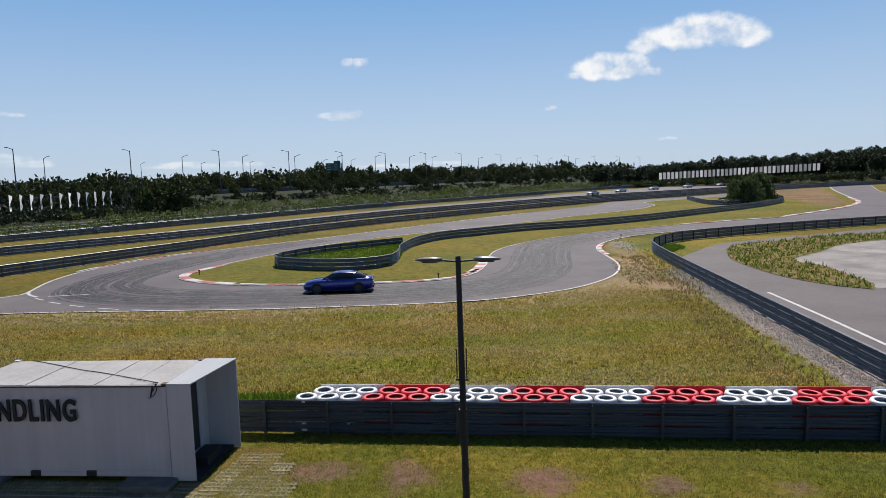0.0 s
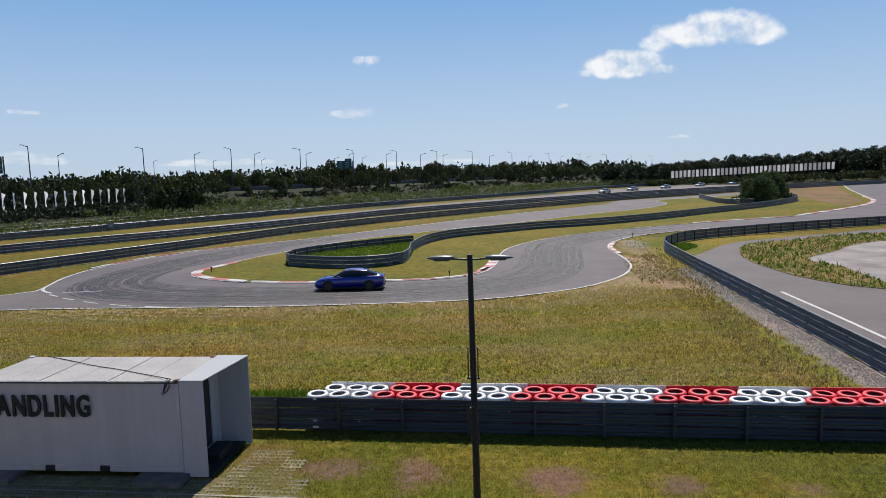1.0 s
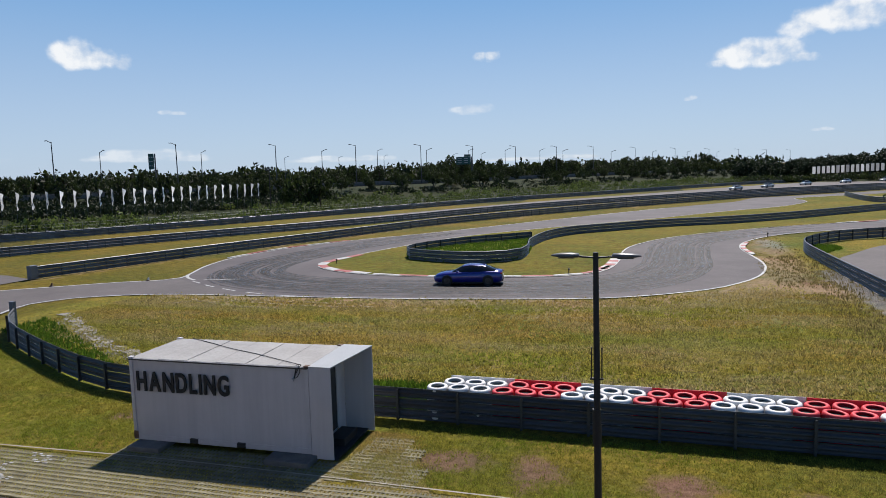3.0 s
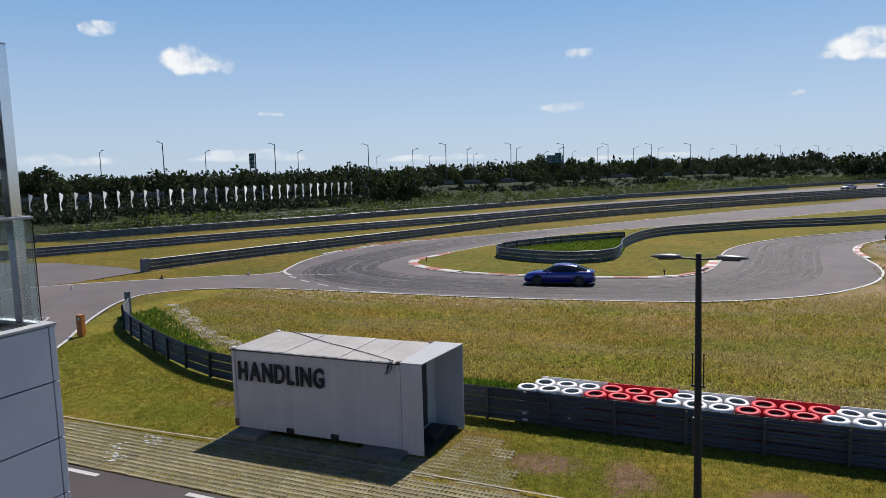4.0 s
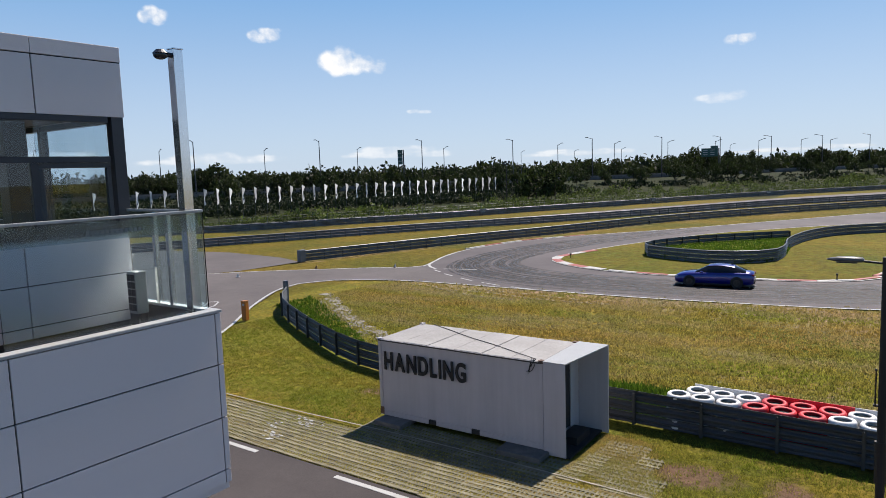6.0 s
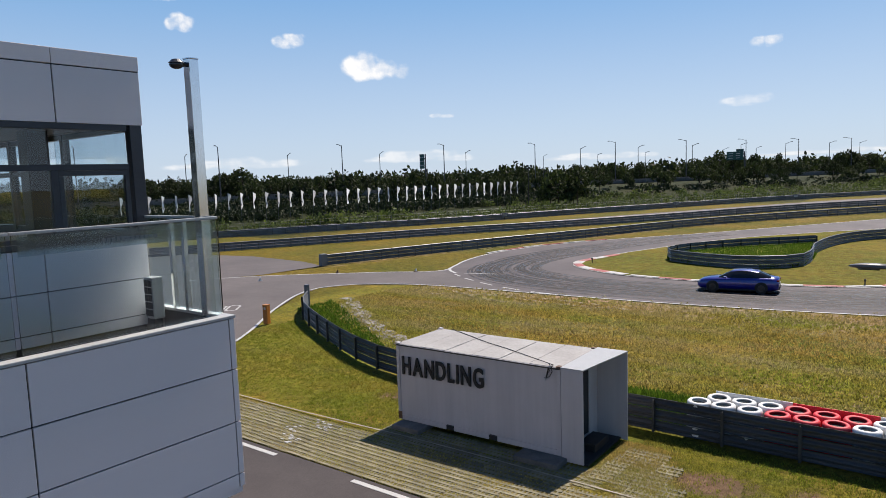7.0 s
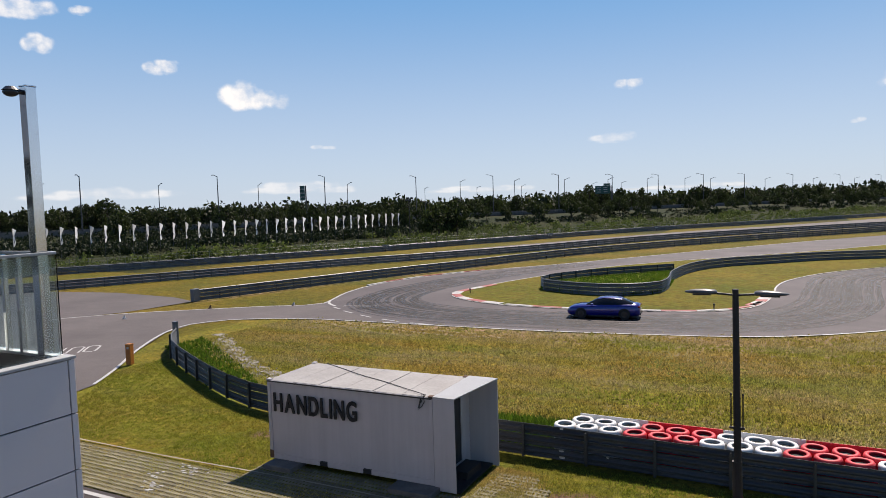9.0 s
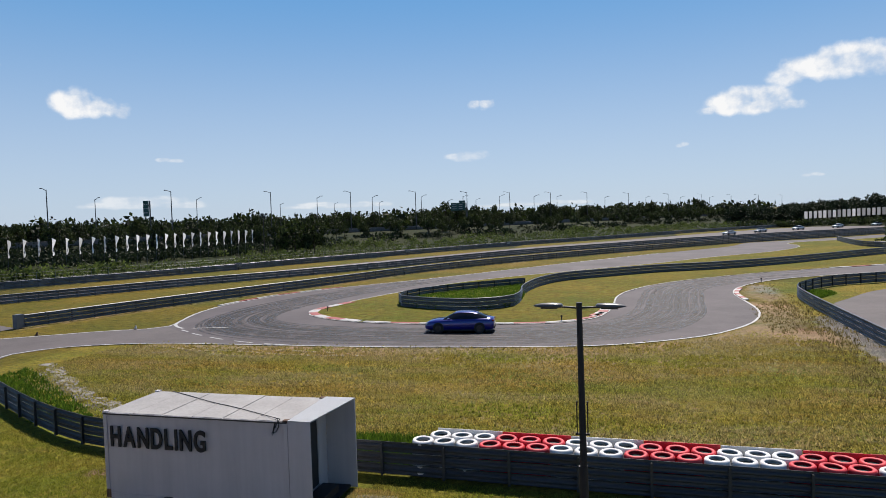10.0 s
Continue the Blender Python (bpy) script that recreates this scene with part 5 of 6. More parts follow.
# ---- cars ----
def car(paint, label, m, detail=True, group=""):
    """A four-door saloon: lofted body, glasshouse, wheels, lights. Nose towards +x."""
    c = thing("car", label, "car", m, group)
    # stations: x, half width, bottom, waist (shoulder) height, top height of the lower body
    st = [(-2.42, 0.70, 0.36, 0.70, 0.86), (-2.36, 0.84, 0.24, 0.78, 1.00), (-2.0, 0.90, 0.20, 0.84, 1.05), (-1.4, 0.93, 0.19, 0.86, 1.04), (-0.6, 0.93, 0.18, 0.86, 0.98), (0.4, 0.93, 0.18, 0.84, 0.95), (1.1, 0.93, 0.18, 0.80, 0.93), (1.7, 0.92, 0.19, 0.75, 0.88), (2.15, 0.88, 0.20, 0.68, 0.78), (2.38, 0.78, 0.24, 0.58, 0.66), (2.46, 0.60, 0.32, 0.50, 0.54)]
    b = Build()
    k = 11
    for x, w, z0, zs, zt in st:
        half = [(w * 0.80, z0), (w * 0.96, z0 + 0.08), (w, (z0 + zs) / 2), (w * 0.985, zs), (w * 0.86, (zs + zt) / 2 + 0.04)]
        ring = half + [(0.0, zt + 0.015)] + [(-p, q) for p, q in half[::-1]]
        b.v += [(x, p, q) for p, q in ring]
    b.f += [(i * k + j, i * k + (j + 1) % k, (i + 1) * k + (j + 1) % k, (i + 1) * k + j) for i in range(len(st) - 1) for j in range(k)]
    b.f += [tuple(range(k - 1, -1, -1)), tuple(range((len(st) - 1) * k, len(st) * k))]
    part("body", b, paint, c, smooth=True)
    cab = [(-1.95, 0.66, 0.98, 1.04), (-1.25, 0.70, 0.98, 1.34), (-0.75, 0.71, 0.96, 1.415), (-0.1, 0.71, 0.94, 1.43), (0.35, 0.69, 0.93, 1.36), (1.15, 0.66, 0.90, 0.95)]
    g = Build()
    for x, w, z0, zt in cab:
        lean = 0.16 * (zt - z0) / 0.5
        g.v += [(x, w + 0.10, z0), (x, w - lean, zt - 0.03), (x, 0, zt), (x, -w + lean, zt - 0.03), (x, -w - 0.10, z0)]
    g.f += [(i * 5 + j, i * 5 + j + 1, (i + 1) * 5 + j + 1, (i + 1) * 5 + j) for i in range(len(cab) - 1) for j in range(4)]
    part("glasshouse", g, M_CAR_GLASS, c, "dark tinted windows", True)
    r = Build()
    for x, w, z0, zt in cab[1:5]:
        lean = 0.16 * (zt - z0) / 0.5
        r.v += [(x, w - lean + 0.02, zt - 0.045), (x, w - lean - 0.08, zt + 0.004), (x, 0, zt + 0.014), (x, -w + lean + 0.08, zt + 0.004), (x, -w + lean - 0.02, zt - 0.045)]
    r.f += [(i * 5 + j, i * 5 + j + 1, (i + 1) * 5 + j + 1, (i + 1) * 5 + j) for i in range(3) for j in range(4)]
    part("roof", r, paint, c, smooth=True)
    for s in (-1, 1):
        if detail:
            part("pillar", Build().box(-0.52, -0.44, s * 0.62 - 0.03, s * 0.62 + 0.03, 0.95, 1.39, 0.01), M_CAR_GLASS, c)
            part("mirror", Build().box(0.62, 0.80, s * 1.0 - 0.10, s * 1.0 + 0.10, 0.93, 1.05, 0.03), paint, c)
            part("door_handle", Build().box(-0.25, -0.05, s * 0.925 - 0.012, s * 0.925 + 0.012, 0.76, 0.79, 0.006), paint, c)
            part("door_handle", Build().box(-1.15, -0.95, s * 0.925 - 0.012, s * 0.925 + 0.012, 0.78, 0.81, 0.006), paint, c)
            part("sill", Build().box(-1.0, 1.0, s * 0.88 - 0.05, s * 0.88 + 0.05, 0.15, 0.24, 0.02), M_RUBBER, c)
        part("headlight", Build().box(2.12, 2.36, s * 0.66 - 0.14, s * 0.66 + 0.14, 0.56, 0.68, 0.03), M_HEAD, c)
        part("tail_light", Build().box(-2.43, -2.28, s * 0.62 - 0.20, s * 0.62 + 0.20, 0.78, 0.90, 0.025), M_TAIL, c)
        for x in (-1.42, 1.48):
            wh = part("wheel", Build().tube((x, s * 0.70, 0.335), (x, s * 0.925, 0.335), 0.335, n=24), M_RUBBER, c, "black tyre on alloy rim")
            part("rim", Build().tube((x, s * 0.92, 0.335), (x, s * 0.945, 0.335), 0.235, 0.21, 20), M_RIM, wh)
            part("wheel_arch", Build().tube((x, s * 0.72, 0.36), (x, s * 0.936, 0.36), 0.385, n=24), M_RUBBER, c)
    part("grille", Build().box(2.40, 2.47, -0.42, 0.42, 0.30, 0.50, 0.02), M_RUBBER, c)
    part("rear_bumper", Build().box(-2.46, -2.30, -0.62, 0.62, 0.26, 0.46, 0.04), M_RUBBER, c)
    part("plate", Build().box(-2.455, -2.43, -0.24, 0.24, 0.58, 0.69, 0.005), M_PLATE, c)
    if detail:
        part("antenna_fin", Build().box(-1.15, -0.98, -0.02, 0.02, 1.36, 1.43, 0.01), paint, c)
        for x in (-0.62, 0.2):
            part("exhaust", Build().tube((-2.47, x * 0.9 + 0.19, 0.3), (-2.40, x * 0.9 + 0.19, 0.3), 0.045, n=10), M_RIM, c)
    return c


car(M_BLUE, "dark metallic blue saloon car on the track", pose(-11.2, 47.0, 0.014, 0, 0, 187))
line_of_cars = [(28.4, 219.4), (39.6, 235.1), (54.0, 252.0), (70.0, 268.0), (86.0, 281.0)]
first = None
for i, (x, y) in enumerate(line_of_cars):
    m = pose(x, y, 0.016, 0, 0, 228)
    if first is None:
        first = car(M_WHITE_CAR, "white saloon car in the distant convoy", m, False, "convoy of white cars")
    else:
        copy_thing(first, m)


# ---- banner flags ----
def flag(m, group, height=6.0, droop=0):
    fl = thing("banner_flag", "white drooping banner flag on a thin pole", "flag", m, group)
    part("pole", Build().tube((0, 0, 0), (0, 0, height), 0.035, 0.022, 6), M_GREY_POLE, fl)
    r = random.Random(droop)
    b = Build()
    rows = 14
    for k in range(rows + 1):
        t = k / rows
        z = height - 0.05 - 2.9 * t
        w = (0.66 - 0.34 * min(1, t * 1.9) + 0.14 * math.sin(t * 7 + droop)) * (1.0 if t < 0.9 else 1 - (t - 0.9) * 5)
        for j in range(4):
            s = j / 3
            b.v.append((0.03 + w * s * 0.75, 0.10 * math.sin(3 * s + 4 * t + droop) * s + r.uniform(-0.015, 0.015), z - 0.30 * s * (1 - t)))
    b.f += [(k * 4 + j, k * 4 + j + 1, k * 4 + 5 + j, k * 4 + 4 + j) for k in range(rows) for j in range(3)]
    part("cloth", b, M_FLAG, fl, smooth=True)
    pr = Build().add([(0.10, -0.012 - 0.02, height - 1.9), (0.22, -0.04, height - 1.95), (0.22, -0.04, height - 2.4), (0.10, -0.032, height - 2.3)], [(0, 1, 2, 3)])
    part("print", pr, M_FLAG_BLUE, fl)
    return fl


protos = []
flag_line = resample(spline([(-110.4, 58.0), (-97.5, 79.0), (-88.6, 97.0), (-84.3, 115.0), (-80.0, 136.0)], 1.0), 2.13)
for i, p in enumerate(flag_line):
    if i < 5:
        protos.append(flag(pose(p.x, p.y, 0, 0, 0, 35 + 10 * i), "row of banner flags behind the fence", 6.5, i))
    else:
        copy_thing(protos[(i * 7) % 5], pose(p.x, p.y, 0, 0, 0, 15 + rng.uniform(0, 60)))
far_flag = None
for i in range(38):
    t = i / 37
    m = pose(66.0 + (125.0 - 66.0) * t, 298.0 - 11.5 * t, 2.2 * t - 0.05, 0, 0, rng.uniform(-6, 6))
    if far_flag is None:
        far_flag = thing("banner_board", "tall white banner board on a dark pole", "banner", m, "row of white banners before the wood")
        part("board", Build().box(0.0, 1.1, -0.02, 0.02, 2.9, 5.7, 0.02), M_FLAG, far_flag)
        part("pole", Build().tube((-0.05, 0, 0), (-0.05, 0, 5.8), 0.05, n=6), M_POLE, far_flag)
    else:
        copy_thing(far_flag, m)


bank = Build()
bank.add([(40, 292, -0.1), (66, 294, 0.0), (128, 282, 2.6), (190, 290, 4.0), (280, 310, 5.0), (45, 420, 0.0), (110, 420, 1.5), (170, 420, 3.5), (240, 420, 5.0), (330, 420, 5.0), (60, 286, -0.1), (128, 270, -0.1), (195, 274, -0.1), (290, 292, -0.1)], [(0, 1, 6, 5), (1, 2, 7, 6), (2, 3, 8, 7), (3, 4, 9, 8), (0, 10, 1), (10, 11, 2, 1), (11, 12, 3, 2), (12, 13, 4, 3)])
bank_ob = tagged(part("grass_bank", bank, M_GRASS), "low grassy bank below the white banners", "embankment", kind="structure")
bank_ob.data.attributes.new("wild", "FLOAT", "POINT").data.foreach_set("value", np.full(len(bank_ob.data.vertices), 0.8, np.float32))


# ---- embankment, highway, lamps, signs ----
emb = Build()
line = [Vector((highway_x(y), y, 0)) for y in range(-160, 1001, 40)]
emb.sweep(line, [(34, -0.2), (16, 2.2), (7, 3.5), (-24, 3.5), (-50, -0.2)], closed=False)
em_ob = tagged(part("embankment", emb, M_GRASS), "overgrown grassy highway embankment", "embankment", kind="structure")
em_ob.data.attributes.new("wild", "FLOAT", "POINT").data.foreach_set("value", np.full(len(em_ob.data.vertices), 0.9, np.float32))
hw = Build()
hw.sweep(line, [(1.6, 3.52), (1.6, 3.72), (-22.0, 3.72), (-22.0, 3.52)])
tagged(part("highway_deck", hw, M_ASPHALT_OLD), "grey highway deck on the embankment", "road", kind="structure")
for off in (1.7, -22.1):
    tagged(part("highway_barrier", Build().sweep(line, [(off - 0.15, 3.72), (off + 0.15, 3.72), (off + 0.08, 4.55), (off - 0.08, 4.55)]), M_CONCRETE), "pale concrete barrier along the highway", "barrier", kind="structure")


def highway_lamp(m):
    lp = thing("highway_lamp", "tall grey single-arm highway lamp", "street lamp", m, "lamps along the highway")
    part("pole", Build().tube((0, 0, 0), (0, 0, 12.0), 0.18, 0.10, 8), M_GREY_POLE, lp)
    part("arm", Build().tube((0, 0, 11.8), (-2.2, 0, 12.35), 0.08, 0.06, 6), M_GREY_POLE, lp)
    part("lamp_head", Build().box(-3.1, -2.1, -0.14, 0.14, 12.26, 12.42, 0.04), M_LAMP_HEAD, lp)
    return lp


yaw_line = -math.degrees(math.atan2(0.37, 1))
left_arm = [(-166.0, 42.0), (-155.0, 72.0), (-144.6, 101.3), (-131.5, 130.3), (-120.4, 160.6), (-107.3, 190.9), (-89.8, 212.4), (-73.7, 233.2), (-61.4, 260.6), (-48.6, 284.0), (-34.1, 305.9), (-19.6, 326.9), (-1.0, 372.0), (21.0, 420.0), (44.0, 470.0), (68.0, 520.0), (94.0, 570.0), (120.0, 620.0)]
right_arm = [(-207.0, 93.0), (-195.2, 124.4), (-183.5, 155.9), (-170.3, 187.8), (-155.5, 221.6), (-182.3, 333.2), (-121.1, 251.8), (-164.9, 364.6), (-104.8, 270.7), (-139.4, 370.2), (-88.5, 287.8), (-101.2, 381.9), (-76.0, 313.7), (-86.9, 389.9), (-61.5, 329.6), (-48.2, 354.9), (-39.2, 381.6), (-16.0, 450.0), (10.0, 500.0), (36.0, 550.0), (62.0, 600.0)]
spots = [(x, y, 3.71, 1.115, 0) for x, y in left_arm] + [(x, y, 0.0, 1.42, 180) for x, y in right_arm]
proto = None
for x, y, z, s, turn in spots:
    m = pose(x, y, z, 0, 0, yaw_line + turn)
    if proto is None:
        proto = highway_lamp(m)
    else:
        ob = copy_thing(proto, m)
        ob.scale = (1, 1, s)


def road_sign(m, w, h, z0):
    sg = thing("green_road_sign", "green highway direction sign on a grey gantry post", "road sign", m)
    part("post", Build().tube((w / 2 + 0.3, 0, 0), (w / 2 + 0.3, 0, z0 + h), 0.2, n=8), M_GREY_POLE, sg)
    part("arm", Build().tube((-w / 2, 0.15, z0 + h * 0.7), (w / 2 + 0.3, 0.15, z0 + h * 0.7), 0.1, n=6), M_GREY_POLE, sg)
    bd = part("board", Build().box(-w / 2, w / 2, -0.05, 0.05, z0, z0 + h, 0.03), M_GREEN_SIGN, sg)
    for k in range(3):
        for j in range(2):
            part("text_bar", Build().box(-w * 0.40 + j * w * 0.45, -w * 0.12 + j * w * 0.42, -0.065, -0.055, z0 + h * (0.2 + 0.27 * k), z0 + h * (0.26 + 0.27 * k)), M_SIGN_WHITE, bd)
    return sg


gantry = road_sign(pose(-64.8, 259.6, 3.4, 0, 0, 10), 5.6, 3.0, 6.7)
part("exit_tab", Build().box(0.3, 2.8, -0.05, 0.05, 9.72, 10.55, 0.03), M_GREEN_SIGN, gantry)
road_sign(pose(-125.7, 157.0, 3.4, 0, 0, 15), 1.5, 4.2, 7.0)


# distance boards on the rails
def board(x, y, text):
    bd = thing("distance_board", "small dark distance board with pale figures" if text else "small pale distance board", "sign", pose(x, y, 0, 0, 0, 38), "distance boards on the guardrail")
    part("panel", Build().box(-0.62, 0.62, -0.03, 0.03, 0.5, 1.25, 0.01), M_STEEL, bd)
    part("leg", Build().box(-0.05, 0.05, -0.03, 0.03, 0.0, 0.5), M_STEEL_POST, bd)
    if text:
        cu = bpy.data.curves.new("figures", "FONT")
        cu.body, cu.size, cu.extrude, cu.align_x = text, 0.66, 0.004, "CENTER"
        tmp = bpy.data.objects.new("figures", cu)
        me = bpy.data.meshes.new_from_object(tmp)
        bpy.data.objects.remove(tmp)
        me.materials.append(M_SIGN_WHITE)
        part("figures", me, M_SIGN_WHITE, bd, m=Matrix.Translation((0, -0.04, 0.64)) @ Matrix.Rotation(radians(90), 4, "X"))
    else:
        part("text_bar", Build().box(-0.42, 0.42, -0.04, -0.035, 0.72, 1.02), M_SIGN_WHITE, bd)


board(-64.3, 103.2, "200")
board(-45.9, 139.4, "150")
board(-29.4, 170.3, "")

flood = thing("floodlight_mast", "dark floodlight mast above the trees", "mast", pose(-73.6, 128.0, 0) @ Matrix.Diagonal((1, 1, 1.08, 1)))
part("pole", Build().tube((0, 0, 0), (0, 0, 8.6), 0.12, 0.09, 8), M_POLE, flood)
for k in range(4):
    part("floodlight", Build().box(-0.8 + 0.45 * k, -0.45 + 0.45 * k, -0.25, 0.25, 8.3 + 0.4 * (k % 2), 8.7 + 0.4 * (k % 2), 0.05), M_LENS, flood)
part("crossbar", Build().box(-0.9, 0.9, -0.05, 0.05, 8.42, 8.5), M_POLE, flood)


# ---- trees and scrub ----
def leaf_cloud(r, centres, per, spread, size):
    """Many small leaf clumps round the given limb ends: leaves as bent quads."""
    vs, fs = [], []
    for c, rad in centres:
        for _ in range(per):
            d = Vector((r.gauss(0, 1), r.gauss(0, 1), r.gauss(0, 0.8)))
            d.normalize()
            p = Vector(c) + d * rad * spread * (0.45 + 0.6 * r.random())
            q = Euler((r.uniform(0, 6.3), r.uniform(0, 6.3), r.uniform(0, 6.3))).to_matrix()
            s = size * r.uniform(0.6, 1.35)
            n = len(vs)
            vs += [tuple(p + q @ Vector(k)) for k in ((-s, 0, 0), (0, -s * 0.55, 0.15 * s), (s, 0, 0), (0, s * 0.55, 0.15 * s))]
            fs.append((n, n + 1, n + 2, n + 3))
    return vs, fs


def tree(seed, m, material, label, height=7.0, width=2.6, pine=False, group=""):
    r = random.Random(seed)
    tr = thing("tree", label, "tree", m, group)
    t = Build()
    top = Vector((r.uniform(-0.3, 0.3), r.uniform(-0.3, 0.3), height * 0.72))
    t.tube((0, 0, -0.5), top * 0.5, 0.16, 0.11, 7).tube(top * 0.5, top, 0.11, 0.04, 6)
    centres = []
    n = 17 if not pine else 20
    for k in range(n):
        f = (k + 0.5) / n
        ang = k * 2.4 + r.uniform(-0.4, 0.4)
        z = height * (0.34 + 0.6 * f) if not pine else height * (0.10 + 0.86 * f)
        reach = width * (math.sin(math.pi * (0.22 + 0.72 * f)) if not pine else (1.12 - f)) * r.uniform(0.55, 1.05)
        c = Vector((math.cos(ang) * reach, math.sin(ang) * reach, z + r.uniform(-0.3, 0.3)))
        t.tube(top * (0.35 + 0.6 * f), c, 0.05, 0.015, 5, False)
        centres.append((c, r.uniform(0.7, 1.25) * width * 0.36))
    part("trunk", t, M_BARK, tr)
    vs, fs = leaf_cloud(r, centres, 60, 1.0, 0.30 if not pine else 0.24)
    part("crown", Build().add(vs, fs), material, tr)
    return tr


kinds = []
for s in range(5):
    y = 100.0 + 11 * s
    kinds.append(tree(s, pose(highway_x(y) + 15, y, 1.6), M_LEAF_DARK, "dark green broadleaf tree on the embankment", 6.6 + 0.5 * (s % 3), 2.7 + 0.3 * (s % 2), group="trees along the embankment"))
pines = []
for s in range(3):
    pines.append(tree(20 + s, pose(48.5 + 4.0 * s, 147.0 + 5 * s, 0, 0, 0, 60 * s), M_LEAF_FIR, "dense dark green pine inside the guardrail", 5.0 + 0.5 * s, 2.6, True, "pines inside the guardrail"))
for k in range(13):
    f = k / 12
    copy_thing(pines[k % 3], pose(48.2 + 11.0 * f + rng.uniform(-1.5, 1.5), 145.0 + 17.0 * f + rng.uniform(-2.0, 3.0), 0, 0, 0, rng.uniform(0, 360)))


def grow(kind, x, y, z, s):
    ob = copy_thing(kind, pose(x, y, z, 0, 0, rng.uniform(0, 360)))
    ob.scale = (s * rng.uniform(0.9, 1.15), s * rng.uniform(0.9, 1.15), s)


y = -60.0
while y < 470:
    near = y < 150
    for off, z in ((-26.0, 3.2), (-31.0, 2.4)) if near else ((12.5, 3.0), (17.0, 2.0), (-27.0, 3.0)):
        lump = 0.5 + 0.5 * math.sin(y * 0.17 + off) * math.sin(y * 0.067 + 1.3 * off)
        if rng.random() < (0.7 if near else 0.55) + 0.36 * lump:
            oo = off + rng.uniform(-1.5, 1.5)
            yy = y + rng.uniform(-1.5, 1.5)
            size = (rng.uniform(0.50, 0.80) + 0.30 * lump) if near else (rng.uniform(0.42, 0.75) + 0.30 * lump) * (0.84 if off > 0 else (0.98 if y < 270.0 else 1.18) * min(1.35, 1.0 + max(0.0, y - 170.0) / 300.0))
            grow(rng.choice(kinds), highway_x(yy) + oo * 0.94, yy - oo * 0.35, z - 0.3, size * (1.25 if rng.random() < 0.13 else 1.0))
    y += 4.4 if near else 4.6
for x, y, size in ((-69.5, 133.5, 1.28), (-66.5, 137.0, 1.12), (-71.5, 138.0, 1.05), (-76.5, 143.0, 1.0), (-74.0, 150.0, 0.95), (-80.0, 152.0, 1.0)):
    grow(kinds[int(size * 100) % 5], x, y, -0.2, size)
# darker wood at the far right, one mass of crowns
crowns = [[c for c in k.children if c.name.startswith("crown")][0].data for k in kinds + pines]
crowns = [(np.array([v.co for v in me.vertices]), np.array([tuple(p.vertices) for p in me.polygons])) for me in crowns]
vs, fs, count = [], [], 0
for k in range(300):
    f = rng.random()
    x, y = 45.0 + f * 215.0, 322.0 - 34.0 * f + rng.uniform(0, 55)
    s = 0.92 + 0.34 * rng.random() + 0.72 * f
    a, (cv, cf) = rng.uniform(0, 6.3), crowns[k % len(crowns)]
    c, n = math.cos(a) * s * 1.2, math.sin(a) * s * 1.2
    vs.append(np.stack([x + cv[:, 0] * c - cv[:, 1] * n, y + cv[:, 0] * n + cv[:, 1] * c, cv[:, 2] * s - 0.3 + 5.0 * f + rng.uniform(-1.2, 0.8)], 1))
    fs.append(cf + count)
    count += len(cv)
me = bpy.data.meshes.new("wood")
me.from_pydata(np.concatenate(vs).tolist(), [], np.concatenate(fs).tolist())
me.materials.append(M_LEAF_PINE)
tagged(new("wood", me), "dark wood rising behind the white banners", "trees", kind="stuff")


def scrub(name, spots, size, material, label, per=46):
    r = random.Random(len(spots))
    b = Build()
    for x, y, z, s in spots:
        cs = [(Vector((x + r.uniform(-0.7, 0.7) * s, y + r.uniform(-0.7, 0.7) * s, z + r.uniform(0.25, 0.85) * s)), 0.62 * s) for _ in range(3)]
        vs, fs = leaf_cloud(r, cs, per // 3, 1.0, size * s)
        b.add(vs, fs)
    return tagged(part(name, b, material), label, "bushes", kind="stuff")


spots = []
fence_pts = resample(shift(spline(RAIL_THREE, 3), -6.0), 1.0)
for p in fence_pts:
    if p.y > 330:
        continue
    gap = min(max(p.x - (highway_x(p.y) + 16), 4.0), 60.0)
    if p.y < 135:
        gap = min(gap, 11.0)
    for _ in range(5):
        u = rng.random() ** 1.4
        d = u * gap
        clump = max(0.0, math.sin(p.y * 0.21 + 0.13 * d) * math.sin(0.37 * d + 0.05 * p.y))
        spots.append((p.x - d - rng.uniform(0, 2), p.y + rng.uniform(-1, 1) + 0.14 * d, 0.2 * min(1, d / 30), rng.uniform(0.6, 1.2) * (1 + 0.4 * u) * (0.7 + 0.75 * clump + 0.4 * (rng.random() < 0.12))))
scrub("scrub", spots, 0.17, M_LEAF_BUSH, "light green scrub and bushes below the highway", 72)
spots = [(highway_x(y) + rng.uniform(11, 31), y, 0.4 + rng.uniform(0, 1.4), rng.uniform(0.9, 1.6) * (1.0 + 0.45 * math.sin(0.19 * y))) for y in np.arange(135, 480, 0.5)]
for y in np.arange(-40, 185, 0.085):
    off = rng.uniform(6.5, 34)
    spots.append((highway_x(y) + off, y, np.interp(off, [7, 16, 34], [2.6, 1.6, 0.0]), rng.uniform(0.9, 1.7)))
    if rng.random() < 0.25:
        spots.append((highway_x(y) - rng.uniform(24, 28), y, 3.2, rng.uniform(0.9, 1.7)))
# dark pine leaves: shade beneath the trees is put into the leaf tone
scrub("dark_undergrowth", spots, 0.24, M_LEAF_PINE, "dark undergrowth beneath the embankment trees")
spots = []
